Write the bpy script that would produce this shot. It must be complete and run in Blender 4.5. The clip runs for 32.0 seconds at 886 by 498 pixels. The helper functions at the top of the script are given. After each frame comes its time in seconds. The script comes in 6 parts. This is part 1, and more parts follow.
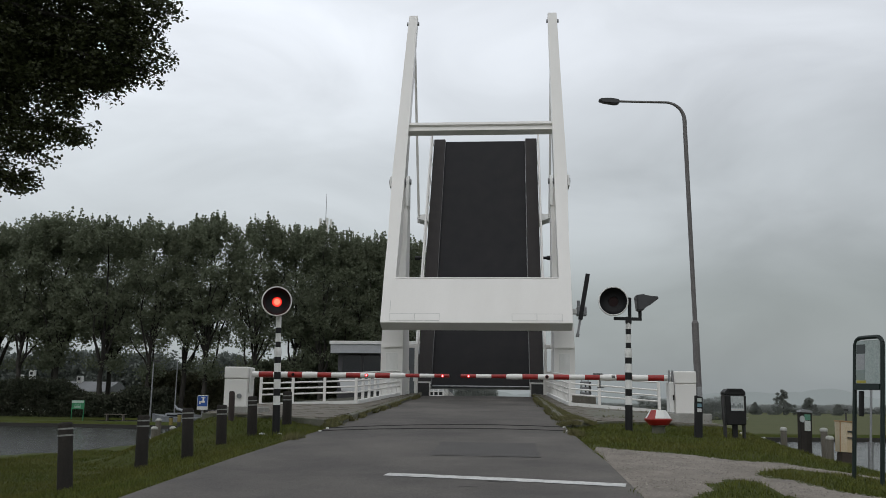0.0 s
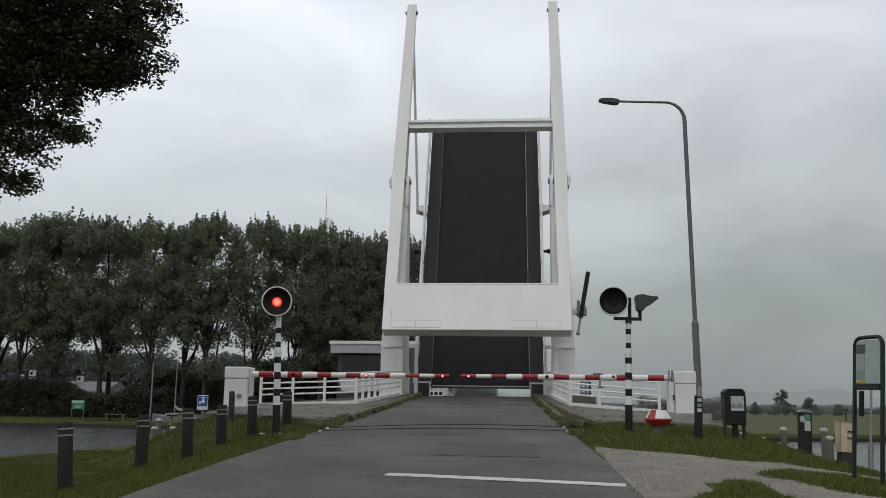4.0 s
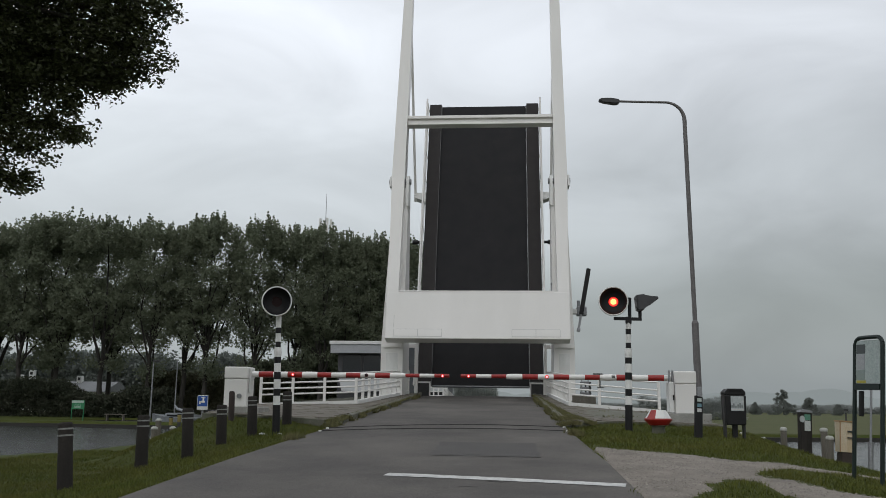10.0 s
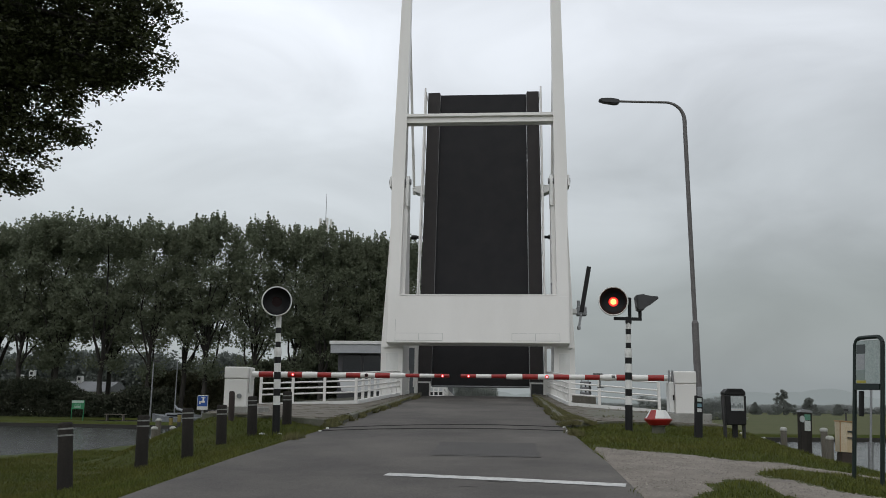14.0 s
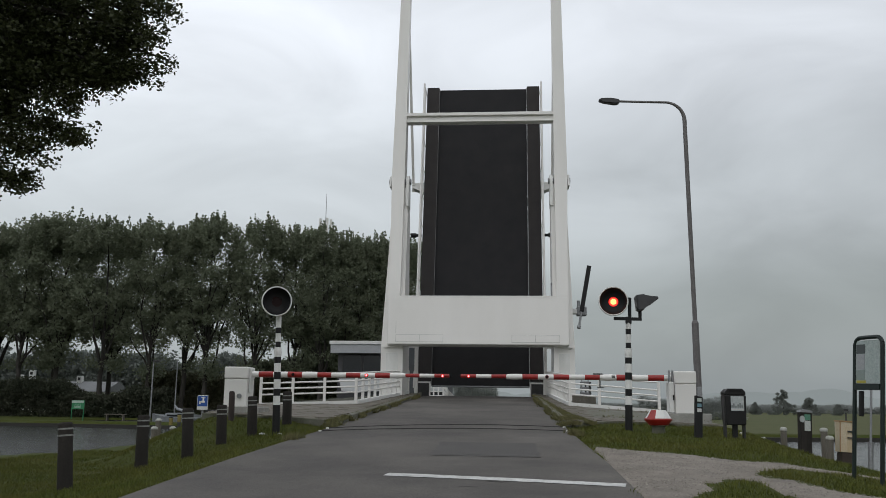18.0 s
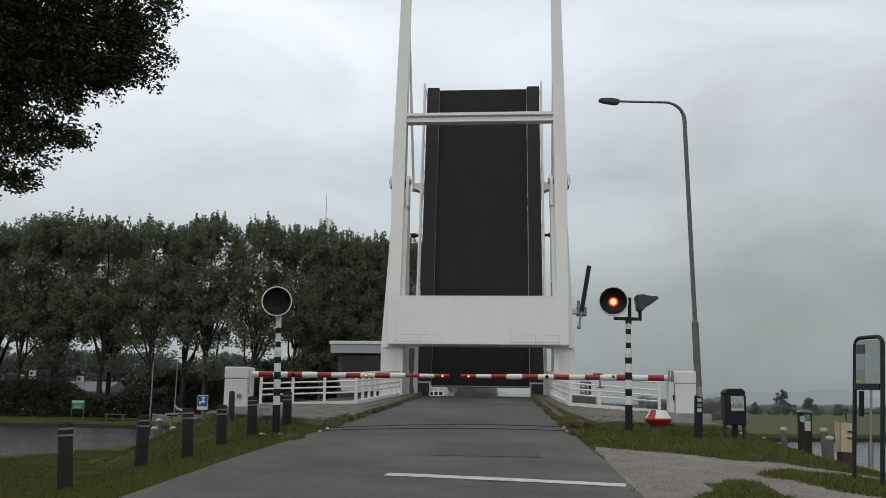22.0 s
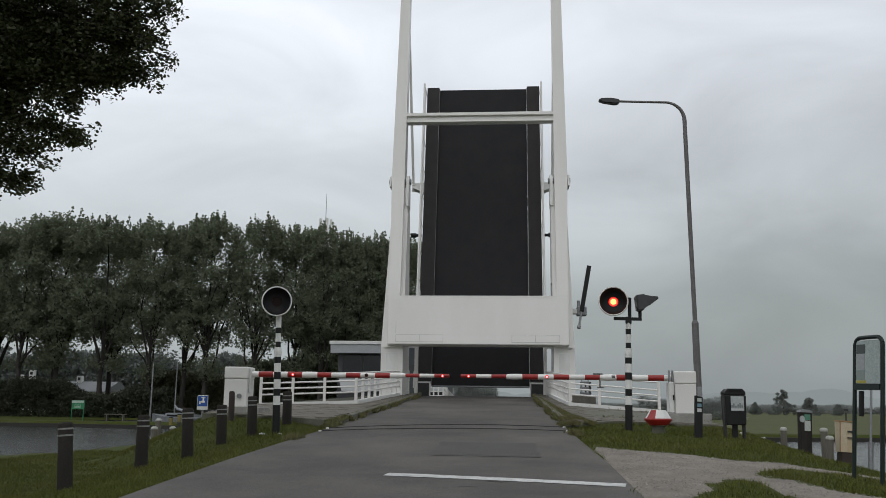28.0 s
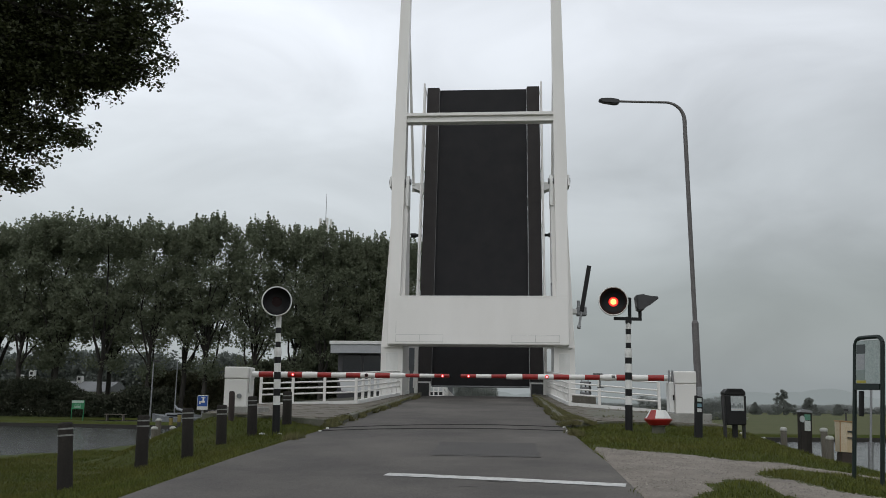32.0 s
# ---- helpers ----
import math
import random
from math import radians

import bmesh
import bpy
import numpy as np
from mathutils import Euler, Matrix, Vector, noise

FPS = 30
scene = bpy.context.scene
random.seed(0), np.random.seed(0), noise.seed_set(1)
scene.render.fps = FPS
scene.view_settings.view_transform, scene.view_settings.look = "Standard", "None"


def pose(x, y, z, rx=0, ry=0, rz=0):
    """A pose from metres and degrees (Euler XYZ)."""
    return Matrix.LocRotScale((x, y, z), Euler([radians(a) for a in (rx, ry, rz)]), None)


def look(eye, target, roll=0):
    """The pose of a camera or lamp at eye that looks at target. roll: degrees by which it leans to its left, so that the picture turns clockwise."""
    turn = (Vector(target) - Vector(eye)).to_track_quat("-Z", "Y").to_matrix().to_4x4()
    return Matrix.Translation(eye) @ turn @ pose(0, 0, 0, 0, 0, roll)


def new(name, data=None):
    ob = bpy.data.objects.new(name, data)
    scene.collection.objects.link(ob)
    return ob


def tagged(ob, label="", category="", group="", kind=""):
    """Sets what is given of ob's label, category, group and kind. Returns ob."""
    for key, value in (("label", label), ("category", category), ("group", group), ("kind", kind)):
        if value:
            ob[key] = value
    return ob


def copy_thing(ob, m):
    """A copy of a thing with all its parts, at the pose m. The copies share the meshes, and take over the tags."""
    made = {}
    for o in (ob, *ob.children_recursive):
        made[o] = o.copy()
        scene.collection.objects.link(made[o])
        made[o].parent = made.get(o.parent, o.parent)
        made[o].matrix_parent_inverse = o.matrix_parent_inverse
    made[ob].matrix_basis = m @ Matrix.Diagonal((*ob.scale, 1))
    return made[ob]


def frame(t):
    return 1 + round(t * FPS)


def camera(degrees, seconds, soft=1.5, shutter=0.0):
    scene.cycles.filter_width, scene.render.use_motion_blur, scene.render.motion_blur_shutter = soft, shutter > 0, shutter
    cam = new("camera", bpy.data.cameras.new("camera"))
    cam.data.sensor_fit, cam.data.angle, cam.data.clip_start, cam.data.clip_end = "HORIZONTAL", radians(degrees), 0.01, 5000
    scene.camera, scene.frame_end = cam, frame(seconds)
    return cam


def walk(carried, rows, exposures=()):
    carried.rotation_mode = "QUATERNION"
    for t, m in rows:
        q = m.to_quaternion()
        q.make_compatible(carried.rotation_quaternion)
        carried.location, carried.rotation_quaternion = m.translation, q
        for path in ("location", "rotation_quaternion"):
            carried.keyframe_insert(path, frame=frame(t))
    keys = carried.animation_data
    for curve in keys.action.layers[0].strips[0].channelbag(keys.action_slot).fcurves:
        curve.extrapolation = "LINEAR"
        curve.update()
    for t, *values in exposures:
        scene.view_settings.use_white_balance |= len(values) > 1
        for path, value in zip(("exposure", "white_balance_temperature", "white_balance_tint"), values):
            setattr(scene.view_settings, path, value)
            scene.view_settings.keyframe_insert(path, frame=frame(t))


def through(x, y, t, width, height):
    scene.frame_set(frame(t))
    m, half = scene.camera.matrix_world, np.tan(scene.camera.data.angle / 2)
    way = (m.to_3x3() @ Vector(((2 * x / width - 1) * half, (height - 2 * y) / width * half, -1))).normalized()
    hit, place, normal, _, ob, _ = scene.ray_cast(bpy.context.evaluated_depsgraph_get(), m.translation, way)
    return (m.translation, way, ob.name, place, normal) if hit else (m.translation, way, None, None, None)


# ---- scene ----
# ---- camera: stands still at the wheel of a waiting car, slightly raised towards the bridge ----
EYE = Vector((1.2, 0.0, 1.3))
AIM = EYE + Vector((-0.75666, 9.80732, 1.80112))
cam = camera(55.19, 32.0, soft=0.85)
walk(cam, [(0, look(EYE, AIM, 0.68)), (32, look(EYE, AIM, 0.68))], [(0, 0.02), (7, 0.02), (10, 0.05), (32, 0.05)])

# ---- world: an even, rainy overcast, brightest high up and behind the camera ----
world = bpy.data.worlds.new("overcast")
scene.world = world
world.use_nodes = True
wt = world.node_tree
wt.nodes.clear()


def wnode(kind, **kw):
    n = wt.nodes.new(kind)
    for k, v in kw.items():
        if k in n.inputs:
            n.inputs[k].default_value = v
    return n


wout = wt.nodes.new("ShaderNodeOutputWorld")
wbg = wt.nodes.new("ShaderNodeBackground")
wbg.inputs["Strength"].default_value = 1.0
sky = wt.nodes.new("ShaderNodeTexSky")
sky.sky_type = "NISHITA"
sky.sun_disc = False
sky.sun_elevation = radians(48)
sky.sun_rotation = radians(205)
sky.air_density, sky.dust_density = 2.0, 4.0
skys = wnode("ShaderNodeVectorMath")
skys.operation = "SCALE"
skys.inputs["Scale"].default_value = 0.06
wt.links.new(sky.outputs["Color"], skys.inputs[0])
tc = wt.nodes.new("ShaderNodeTexCoord")
sep = wt.nodes.new("ShaderNodeSeparateXYZ")
wt.links.new(tc.outputs["Generated"], sep.inputs[0])
ramp = wt.nodes.new("ShaderNodeValToRGB")
ramp.color_ramp.interpolation = "EASE"
for i, (p, c) in enumerate(((0.0, (0.301, 0.334, 0.347)), (0.10, (0.351, 0.389, 0.402)), (0.24, (0.551, 0.590, 0.624)), (0.42, (0.80, 0.84, 0.90)), (0.75, (0.80, 0.83, 0.87)))):
    e = ramp.color_ramp.elements[i] if i < 2 else ramp.color_ramp.elements.new(p)
    e.position, e.color = p, (*c, 1)
wt.links.new(sep.outputs["Z"], ramp.inputs[0])
cmap = wt.nodes.new("ShaderNodeMapping")
cmap.inputs["Scale"].default_value = (1.0, 1.0, 2.6)
wt.links.new(tc.outputs["Generated"], cmap.inputs["Vector"])
cn = wnode("ShaderNodeTexNoise", Scale=3.2, Detail=5.0, Roughness=0.5, Distortion=0.6)
wt.links.new(cmap.outputs[0], cn.inputs["Vector"])
cr = wt.nodes.new("ShaderNodeMapRange")
for k, v in (("From Min", 0.3), ("From Max", 0.7), ("To Min", 0.86), ("To Max", 1.14)):
    cr.inputs[k].default_value = v
wt.links.new(cn.outputs[0], cr.inputs["Value"])
cmul = wnode("ShaderNodeVectorMath")
cmul.operation = "SCALE"
wt.links.new(ramp.outputs["Color"], cmul.inputs[0])
side = wt.nodes.new("ShaderNodeMapRange")
for k, v in (("From Min", -0.5), ("From Max", 0.5), ("To Min", 1.30), ("To Max", 0.84)):
    side.inputs[k].default_value = v
wt.links.new(sep.outputs["X"], side.inputs["Value"])
both = wt.nodes.new("ShaderNodeMath")
both.operation = "MULTIPLY"
wt.links.new(cr.outputs[0], both.inputs[0])
wt.links.new(side.outputs[0], both.inputs[1])
wt.links.new(both.outputs[0], cmul.inputs["Scale"])
wmix = wt.nodes.new("ShaderNodeMix")
wmix.data_type = "RGBA"
wmix.inputs["Factor"].default_value = 0.12
wt.links.new(cmul.outputs[0], wmix.inputs["A"])
wt.links.new(skys.outputs[0], wmix.inputs["B"])
wt.links.new(wmix.outputs["Result"], wbg.inputs["Color"])
wt.links.new(wbg.outputs[0], wout.inputs[0])

sun = new("sun", bpy.data.lights.new("sun", "SUN"))
sun.data.energy, sun.data.angle, sun.data.color = 0.35, radians(70), (1.0, 0.985, 0.96)
sun.matrix_world = look((8, -30, 38), (0, 20, 4))

# ---- materials ----
MATS = {}


def mat(name, c1, c2=None, rough=0.6, metal=0.0, scale=6.0, fine=60.0, bump=0.15, spread=0.5, var=0.0, rough2=None, spec=0.5, streak=0.0, grain=0.18, relief=0.02, through=0.0):
    """A weathered surface: broad stains between two colours, fine grain, a little relief."""
    if name in MATS:
        return MATS[name]
    m = bpy.data.materials.new(name)
    m.use_nodes = True
    t = m.node_tree
    b = t.nodes["Principled BSDF"]
    c2 = c2 or tuple(v * 0.75 for v in c1)
    co = t.nodes.new("ShaderNodeTexCoord")
    mp = t.nodes.new("ShaderNodeMapping")
    if streak:
        mp.inputs["Scale"].default_value = (1, 1, streak)
    t.links.new(co.outputs["Object"], mp.inputs["Vector"])
    n1 = t.nodes.new("ShaderNodeTexNoise")
    n1.inputs["Scale"].default_value, n1.inputs["Detail"].default_value, n1.inputs["Roughness"].default_value = scale, 6, 0.6
    n2 = t.nodes.new("ShaderNodeTexNoise")
    n2.inputs["Scale"].default_value, n2.inputs["Detail"].default_value = fine, 4
    t.links.new(mp.outputs[0], n1.inputs["Vector"])
    t.links.new(co.outputs["Object"], n2.inputs["Vector"])
    r = t.nodes.new("ShaderNodeMapRange")
    r.inputs["From Min"].default_value, r.inputs["From Max"].default_value = 0.5 - spread / 2, 0.5 + spread / 2
    t.links.new(n1.outputs[0], r.inputs["Value"])
    mx = t.nodes.new("ShaderNodeMix")
    mx.data_type = "RGBA"
    mx.inputs["A"].default_value, mx.inputs["B"].default_value = (*c1, 1), (*c2, 1)
    t.links.new(r.outputs[0], mx.inputs["Factor"])
    g = t.nodes.new("ShaderNodeMapRange")
    for k, v in (("From Min", 0.25), ("From Max", 0.75), ("To Min", 1 - grain), ("To Max", 1 + grain)):
        g.inputs[k].default_value = v
    t.links.new(n2.outputs[0], g.inputs["Value"])
    sc = t.nodes.new("ShaderNodeVectorMath")
    sc.operation = "SCALE"
    t.links.new(mx.outputs["Result"], sc.inputs[0])
    last = g.outputs[0]
    if var:
        oi = t.nodes.new("ShaderNodeObjectInfo")
        ge = t.nodes.new("ShaderNodeNewGeometry")
        ad = t.nodes.new("ShaderNodeMath")
        ad.operation = "ADD"
        t.links.new(oi.outputs["Random"], ad.inputs[0])
        t.links.new(ge.outputs["Random Per Island"], ad.inputs[1])
        fr = t.nodes.new("ShaderNodeMath")
        fr.operation = "FRACT"
        t.links.new(ad.outputs[0], fr.inputs[0])
        vr = t.nodes.new("ShaderNodeMapRange")
        vr.inputs["To Min"].default_value, vr.inputs["To Max"].default_value = 1 - var, 1 + var
        t.links.new(fr.outputs[0], vr.inputs["Value"])
        ml = t.nodes.new("ShaderNodeMath")
        ml.operation = "MULTIPLY"
        t.links.new(last, ml.inputs[0])
        t.links.new(vr.outputs[0], ml.inputs[1])
        last = ml.outputs[0]
    t.links.new(last, sc.inputs["Scale"])
    t.links.new(sc.outputs[0], b.inputs["Base Color"])
    b.inputs["Metallic"].default_value = metal
    b.inputs["Specular IOR Level"].default_value = spec
    rr = t.nodes.new("ShaderNodeMapRange")
    rr.inputs["To Min"].default_value, rr.inputs["To Max"].default_value = rough, rough if rough2 is None else rough2
    t.links.new(r.outputs[0], rr.inputs["Value"])
    t.links.new(rr.outputs[0], b.inputs["Roughness"])
    if bump:
        bp = t.nodes.new("ShaderNodeBump")
        bp.inputs["Strength"].default_value, bp.inputs["Distance"].default_value = bump, relief
        t.links.new(n2.outputs[0], bp.inputs["Height"])
        t.links.new(bp.outputs[0], b.inputs["Normal"])
    if through:
        tr = t.nodes.new("ShaderNodeBsdfTranslucent")
        t.links.new(sc.outputs[0], tr.inputs["Color"])
        ms = t.nodes.new("ShaderNodeMixShader")
        ms.inputs["Fac"].default_value = through
        t.links.new(b.outputs[0], ms.inputs[1])
        t.links.new(tr.outputs[0], ms.inputs[2])
        t.links.new(ms.outputs[0], t.nodes["Material Output"].inputs["Surface"])
    MATS[name] = m
    return m


def glow(name, colour, strength):
    m = bpy.data.materials.new(name)
    m.use_nodes = True
    b = m.node_tree.nodes["Principled BSDF"]
    b.inputs["Base Color"].default_value = (*[c * 0.5 for c in colour], 1)
    b.inputs["Emission Color"].default_value = (*colour, 1)
    b.inputs["Emission Strength"].default_value = strength
    return m


WHITE = mat("white_steel_paint", (0.80, 0.785, 0.76), (0.71, 0.695, 0.665), 0.35, scale=0.9, fine=35, bump=0.015, spread=0.8, streak=0.35, grain=0.02)
WHITE_WORN = mat("worn_white_paint", (0.78, 0.78, 0.77), (0.60, 0.60, 0.57), 0.5, scale=3.0, fine=40, bump=0.04, spread=0.7, streak=0.4, grain=0.05)
DECK = mat("black_antislip_surface", (0.015, 0.015, 0.017), (0.023, 0.022, 0.023), 0.75, scale=1.2, fine=90, bump=0.3, spec=0.25)
STRIP = mat("grey_antislip_footway", (0.034, 0.030, 0.029), (0.025, 0.022, 0.022), 0.7, scale=2, fine=90, bump=0.25, spec=0.3)
STEEL = mat("galvanised_steel", (0.32, 0.33, 0.34), (0.22, 0.22, 0.23), 0.5, 0.6, scale=9, fine=50, bump=0.05)
DARKSTEEL = mat("dark_steel", (0.05, 0.05, 0.052), (0.03, 0.03, 0.03), 0.5, 0.3, scale=8, fine=50, bump=0.08)
BLACK = mat("black_plastic", (0.011, 0.011, 0.012), (0.017, 0.017, 0.017), 0.5, spec=0.25, scale=10, fine=80, bump=0.04)
RED = mat("red_reflective_paint", (0.34, 0.016, 0.013), (0.24, 0.012, 0.010), 0.4, scale=6, fine=40, bump=0.03)
ASPHALT = mat("wet_asphalt", (0.122, 0.112, 0.102), (0.062, 0.057, 0.053), 0.9, scale=0.55, fine=40, bump=0.5, spread=0.34, rough2=0.8, spec=0.28, grain=0.3)
PATCH = mat("repair_asphalt", (0.069, 0.064, 0.060), (0.054, 0.050, 0.047), 0.85, scale=1.5, fine=95, bump=0.4)
LINE = mat("road_paint", (0.62, 0.62, 0.60), (0.36, 0.36, 0.35), 0.55, scale=7, fine=50, bump=0.1, spread=0.35)
GRAVEL = mat("shell_gravel", (0.262, 0.232, 0.198), (0.112, 0.095, 0.078), 0.85, scale=1.6, fine=38, bump=0.8, spread=0.5)
GRASS = mat("grass_ground", (0.036, 0.052, 0.007), (0.050, 0.054, 0.011), 0.9, scale=0.7, fine=14, bump=0.8, spread=0.5, spec=0.15)
FIELD = mat("field_grass", (0.056, 0.068, 0.022), (0.080, 0.080, 0.034), 0.9, scale=0.06, fine=2, bump=0.4, spec=0.15)
BLADE = mat("grass_blades", (0.060, 0.084, 0.012), (0.110, 0.104, 0.024), 0.7, scale=0.8, fine=8, bump=0.0, var=0.35, spec=0.2)
PAVER = mat("grey_brown_pavers", (0.150, 0.132, 0.106), (0.085, 0.076, 0.056), 0.75, scale=2.2, fine=45, bump=0.4, var=0.16)
CONCRETE = mat("concrete", (0.34, 0.335, 0.31), (0.22, 0.22, 0.20), 0.8, scale=2.5, fine=40, bump=0.3)
KERB = mat("mossy_kerb", (0.15, 0.145, 0.12), (0.075, 0.08, 0.05), 0.85, scale=2.5, fine=30, bump=0.4)
WATER = mat("canal_water", (0.018, 0.021, 0.019), (0.014, 0.017, 0.016), 0.16, scale=0.4, fine=1.7, bump=1.0, spec=0.5, relief=0.36)
BARK = mat("bark", (0.040, 0.036, 0.030), (0.025, 0.023, 0.020), 0.9, scale=5, fine=22, bump=0.9, streak=0.25)
# far-bank foliage: base colour lifted beyond real leaves to stand in for rain haze
LEAF = mat("hazy_bank_leaves", (0.158, 0.184, 0.122), (0.188, 0.208, 0.142), 0.6, scale=0.35, fine=3, bump=0.0, var=0.12, spec=0.2, through=0.5)
LEAF_NEAR = mat("maple_leaves", (0.036, 0.046, 0.018), (0.050, 0.056, 0.022), 0.5, scale=1.0, fine=4, bump=0.0, var=0.3, spec=0.25, through=0.25)
HEDGE = mat("hedge_leaves", (0.046, 0.057, 0.037), (0.066, 0.068, 0.048), 0.7, scale=0.5, fine=4, bump=0.0, var=0.35, spec=0.2, through=0.3)
BOLLARD = mat("weathered_bollard", (0.042, 0.038, 0.034), (0.024, 0.022, 0.020), 0.9, scale=5, fine=45, bump=0.6, streak=0.2, spec=0.15)
WOOD = mat("grey_wood", (0.16, 0.145, 0.12), (0.10, 0.09, 0.075), 0.85, scale=6, fine=40, bump=0.5, streak=0.2)

# ---- builders ----


def bm_new():
    return bmesh.new()


def box(bm, x0, x1, y0, y1, z0, z1, taper=None, bev=0.0):
    """A box into bm; taper = (dx, dy): by how much each side draws in at the top."""
    dx, dy = taper or (0, 0)
    lo = [(x0, y0, z0), (x1, y0, z0), (x1, y1, z0), (x0, y1, z0)]
    hi = [(x0 + dx, y0 + dy, z1), (x1 - dx, y0 + dy, z1), (x1 - dx, y1 - dy, z1), (x0 + dx, y1 - dy, z1)]
    v = [bm.verts.new(p) for p in lo + hi]
    fs = [bm.faces.new([v[i] for i in q]) for q in ((3, 2, 1, 0), (4, 5, 6, 7), (0, 1, 5, 4), (1, 2, 6, 5), (2, 3, 7, 6), (3, 0, 4, 7))]
    if bev:
        es = {e for f in fs for e in f.edges}
        bmesh.ops.bevel(bm, geom=list(es), offset=bev, segments=2, affect="EDGES", profile=0.5)
    return v


def tube(bm, p, q, r0, r1=None, n=12, cap=True):
    """A round bar from p to q."""
    p, q = Vector(p), Vector(q)
    r1 = r0 if r1 is None else r1
    d = (q - p).normalized()
    a = d.orthogonal().normalized()
    b = d.cross(a)
    lo, hi = [], []
    for i in range(n):
        w = 2 * math.pi * i / n
        o = a * math.cos(w) + b * math.sin(w)
        lo.append(bm.verts.new(p + o * r0))
        hi.append(bm.verts.new(q + o * r1))
    for i in range(n):
        j = (i + 1) % n
        f = bm.faces.new((lo[i], lo[j], hi[j], hi[i]))
        f.smooth = True
    if cap:
        for f in (bm.faces.new(lo[::-1]), bm.faces.new(hi)):
            for e in f.edges:
                e.smooth = False


def bar(bm, p, q, w, h, up=(0, 0, 1)):
    """A rectangular bar from p to q, w wide and h high."""
    p, q, up = Vector(p), Vector(q), Vector(up)
    d = (q - p).normalized()
    a = d.cross(up).normalized() * (w / 2)
    b = a.cross(d).normalized() * (h / 2)
    v = [bm.verts.new(o + s * a + t * b) for o in (p, q) for s, t in ((-1, -1), (1, -1), (1, 1), (-1, 1))]
    for f in ((3, 2, 1, 0), (4, 5, 6, 7), (0, 1, 5, 4), (1, 2, 6, 5), (2, 3, 7, 6), (3, 0, 4, 7)):
        bm.faces.new([v[i] for i in f])


def lathe(bm, rings, n=20, at=(0, 0, 0)):
    """A turned shape from rings of (radius, height)."""
    rows = []
    for r, z in rings:
        rows.append([bm.verts.new((at[0] + r * math.cos(2 * math.pi * i / n), at[1] + r * math.sin(2 * math.pi * i / n), at[2] + z)) for i in range(n)])
    for a, b in zip(rows, rows[1:]):
        for i in range(n):
            j = (i + 1) % n
            f = bm.faces.new((a[i], a[j], b[j], b[i]))
            f.smooth = True
    for f in (bm.faces.new(rows[0][::-1]), bm.faces.new(rows[-1])):
        for e in f.edges:
            e.smooth = False


def prism(bm, outline, a0, a1, axis="x"):
    """An outline of (u, v) pushed through from a0 to a1 along an axis: x takes (y, z), y takes (x, z), z takes (x, y)."""
    def at(a, u, v):
        return {"x": (a, u, v), "y": (u, a, v), "z": (u, v, a)}[axis]
    lo = [bm.verts.new(at(a0, *p)) for p in outline]
    hi = [bm.verts.new(at(a1, *p)) for p in outline]
    n = len(outline)
    bm.faces.new(lo[::-1])
    bm.faces.new(hi)
    for i in range(n):
        j = (i + 1) % n
        bm.faces.new((lo[i], lo[j], hi[j], hi[i]))


def mesh_of(name, bm, material):
    bmesh.ops.recalc_face_normals(bm, faces=bm.faces)
    me = bpy.data.meshes.new(name)
    bm.to_mesh(me)
    bm.free()
    me.materials.append(material)
    return me


def part(name, bm, material, parent=None, label=""):
    ob = new(name, mesh_of(name, bm, material))
    if parent:
        ob.parent = parent
    return tagged(ob, label)


def thing(name, label, category, m=None, group="", kind=""):
    ob = new(name)
    ob.empty_display_size = 0.2
    if m:
        ob.matrix_basis = m
    return tagged(ob, label, category, group, kind)


def raw(name, verts, faces, material, parent=None, label="", smooth=False):
    me = bpy.data.meshes.new(name)
    me.from_pydata([tuple(v) for v in verts], [], [tuple(f) for f in faces])
    me.materials.append(material)
    if smooth:
        me.shade_smooth()
    ob = new(name, me)
    if parent:
        ob.parent = parent
    return tagged(ob, label)


# ---- the lie of the land ----
WATER_Z = -0.6
NEAR_BANK = [(-90, 17), (-15, 21), (-12.6, 25), (-12.6, 31), (-8, 36), (-4.6, 37.6), (4.6, 37.6), (6.9, 33), (8.2, 26), (9.1, 22), (11.8, 18.2), (90, 12)]
FAR_BANK = [(90, 60), (30, 55), (14, 51), (5, 53), (-5, 53), (-13, 56), (-13.5, 73), (-33, 73), (-33, 63.5), (-16.5, 61.5), (-16.5, 57.6), (-40, 61), (-90, 66)]
CANAL = NEAR_BANK + FAR_BANK


def road_z(y):
    return float(np.interp(y, (-60, 0, 8, 38, 53, 58, 75, 110), (-0.6, 0, 0.22, 1.70, 1.70, 1.48, 0.35, -0.1)))


def in_canal(x, y):
    c, n = False, len(CANAL)
    for i in range(n):
        (x0, y0), (x1, y1) = CANAL[i], CANAL[(i + 1) % n]
        if (y0 > y) != (y1 > y) and x < (x1 - x0) * (y - y0) / (y1 - y0) + x0:
            c = not c
    return c


def bank_dist(x, y):
    """How far a place is inside the canal (below zero: on land)."""
    d = 1e9
    n = len(CANAL)
    for i in range(n):
        (x0, y0), (x1, y1) = CANAL[i], CANAL[(i + 1) % n]
        ux, uy = x1 - x0, y1 - y0
        k = max(0, min(1, ((x - x0) * ux + (y - y0) * uy) / (ux * ux + uy * uy)))
        d = min(d, math.hypot(x - x0 - k * ux, y - y0 - k * uy))
    return d if in_canal(x, y) else -d


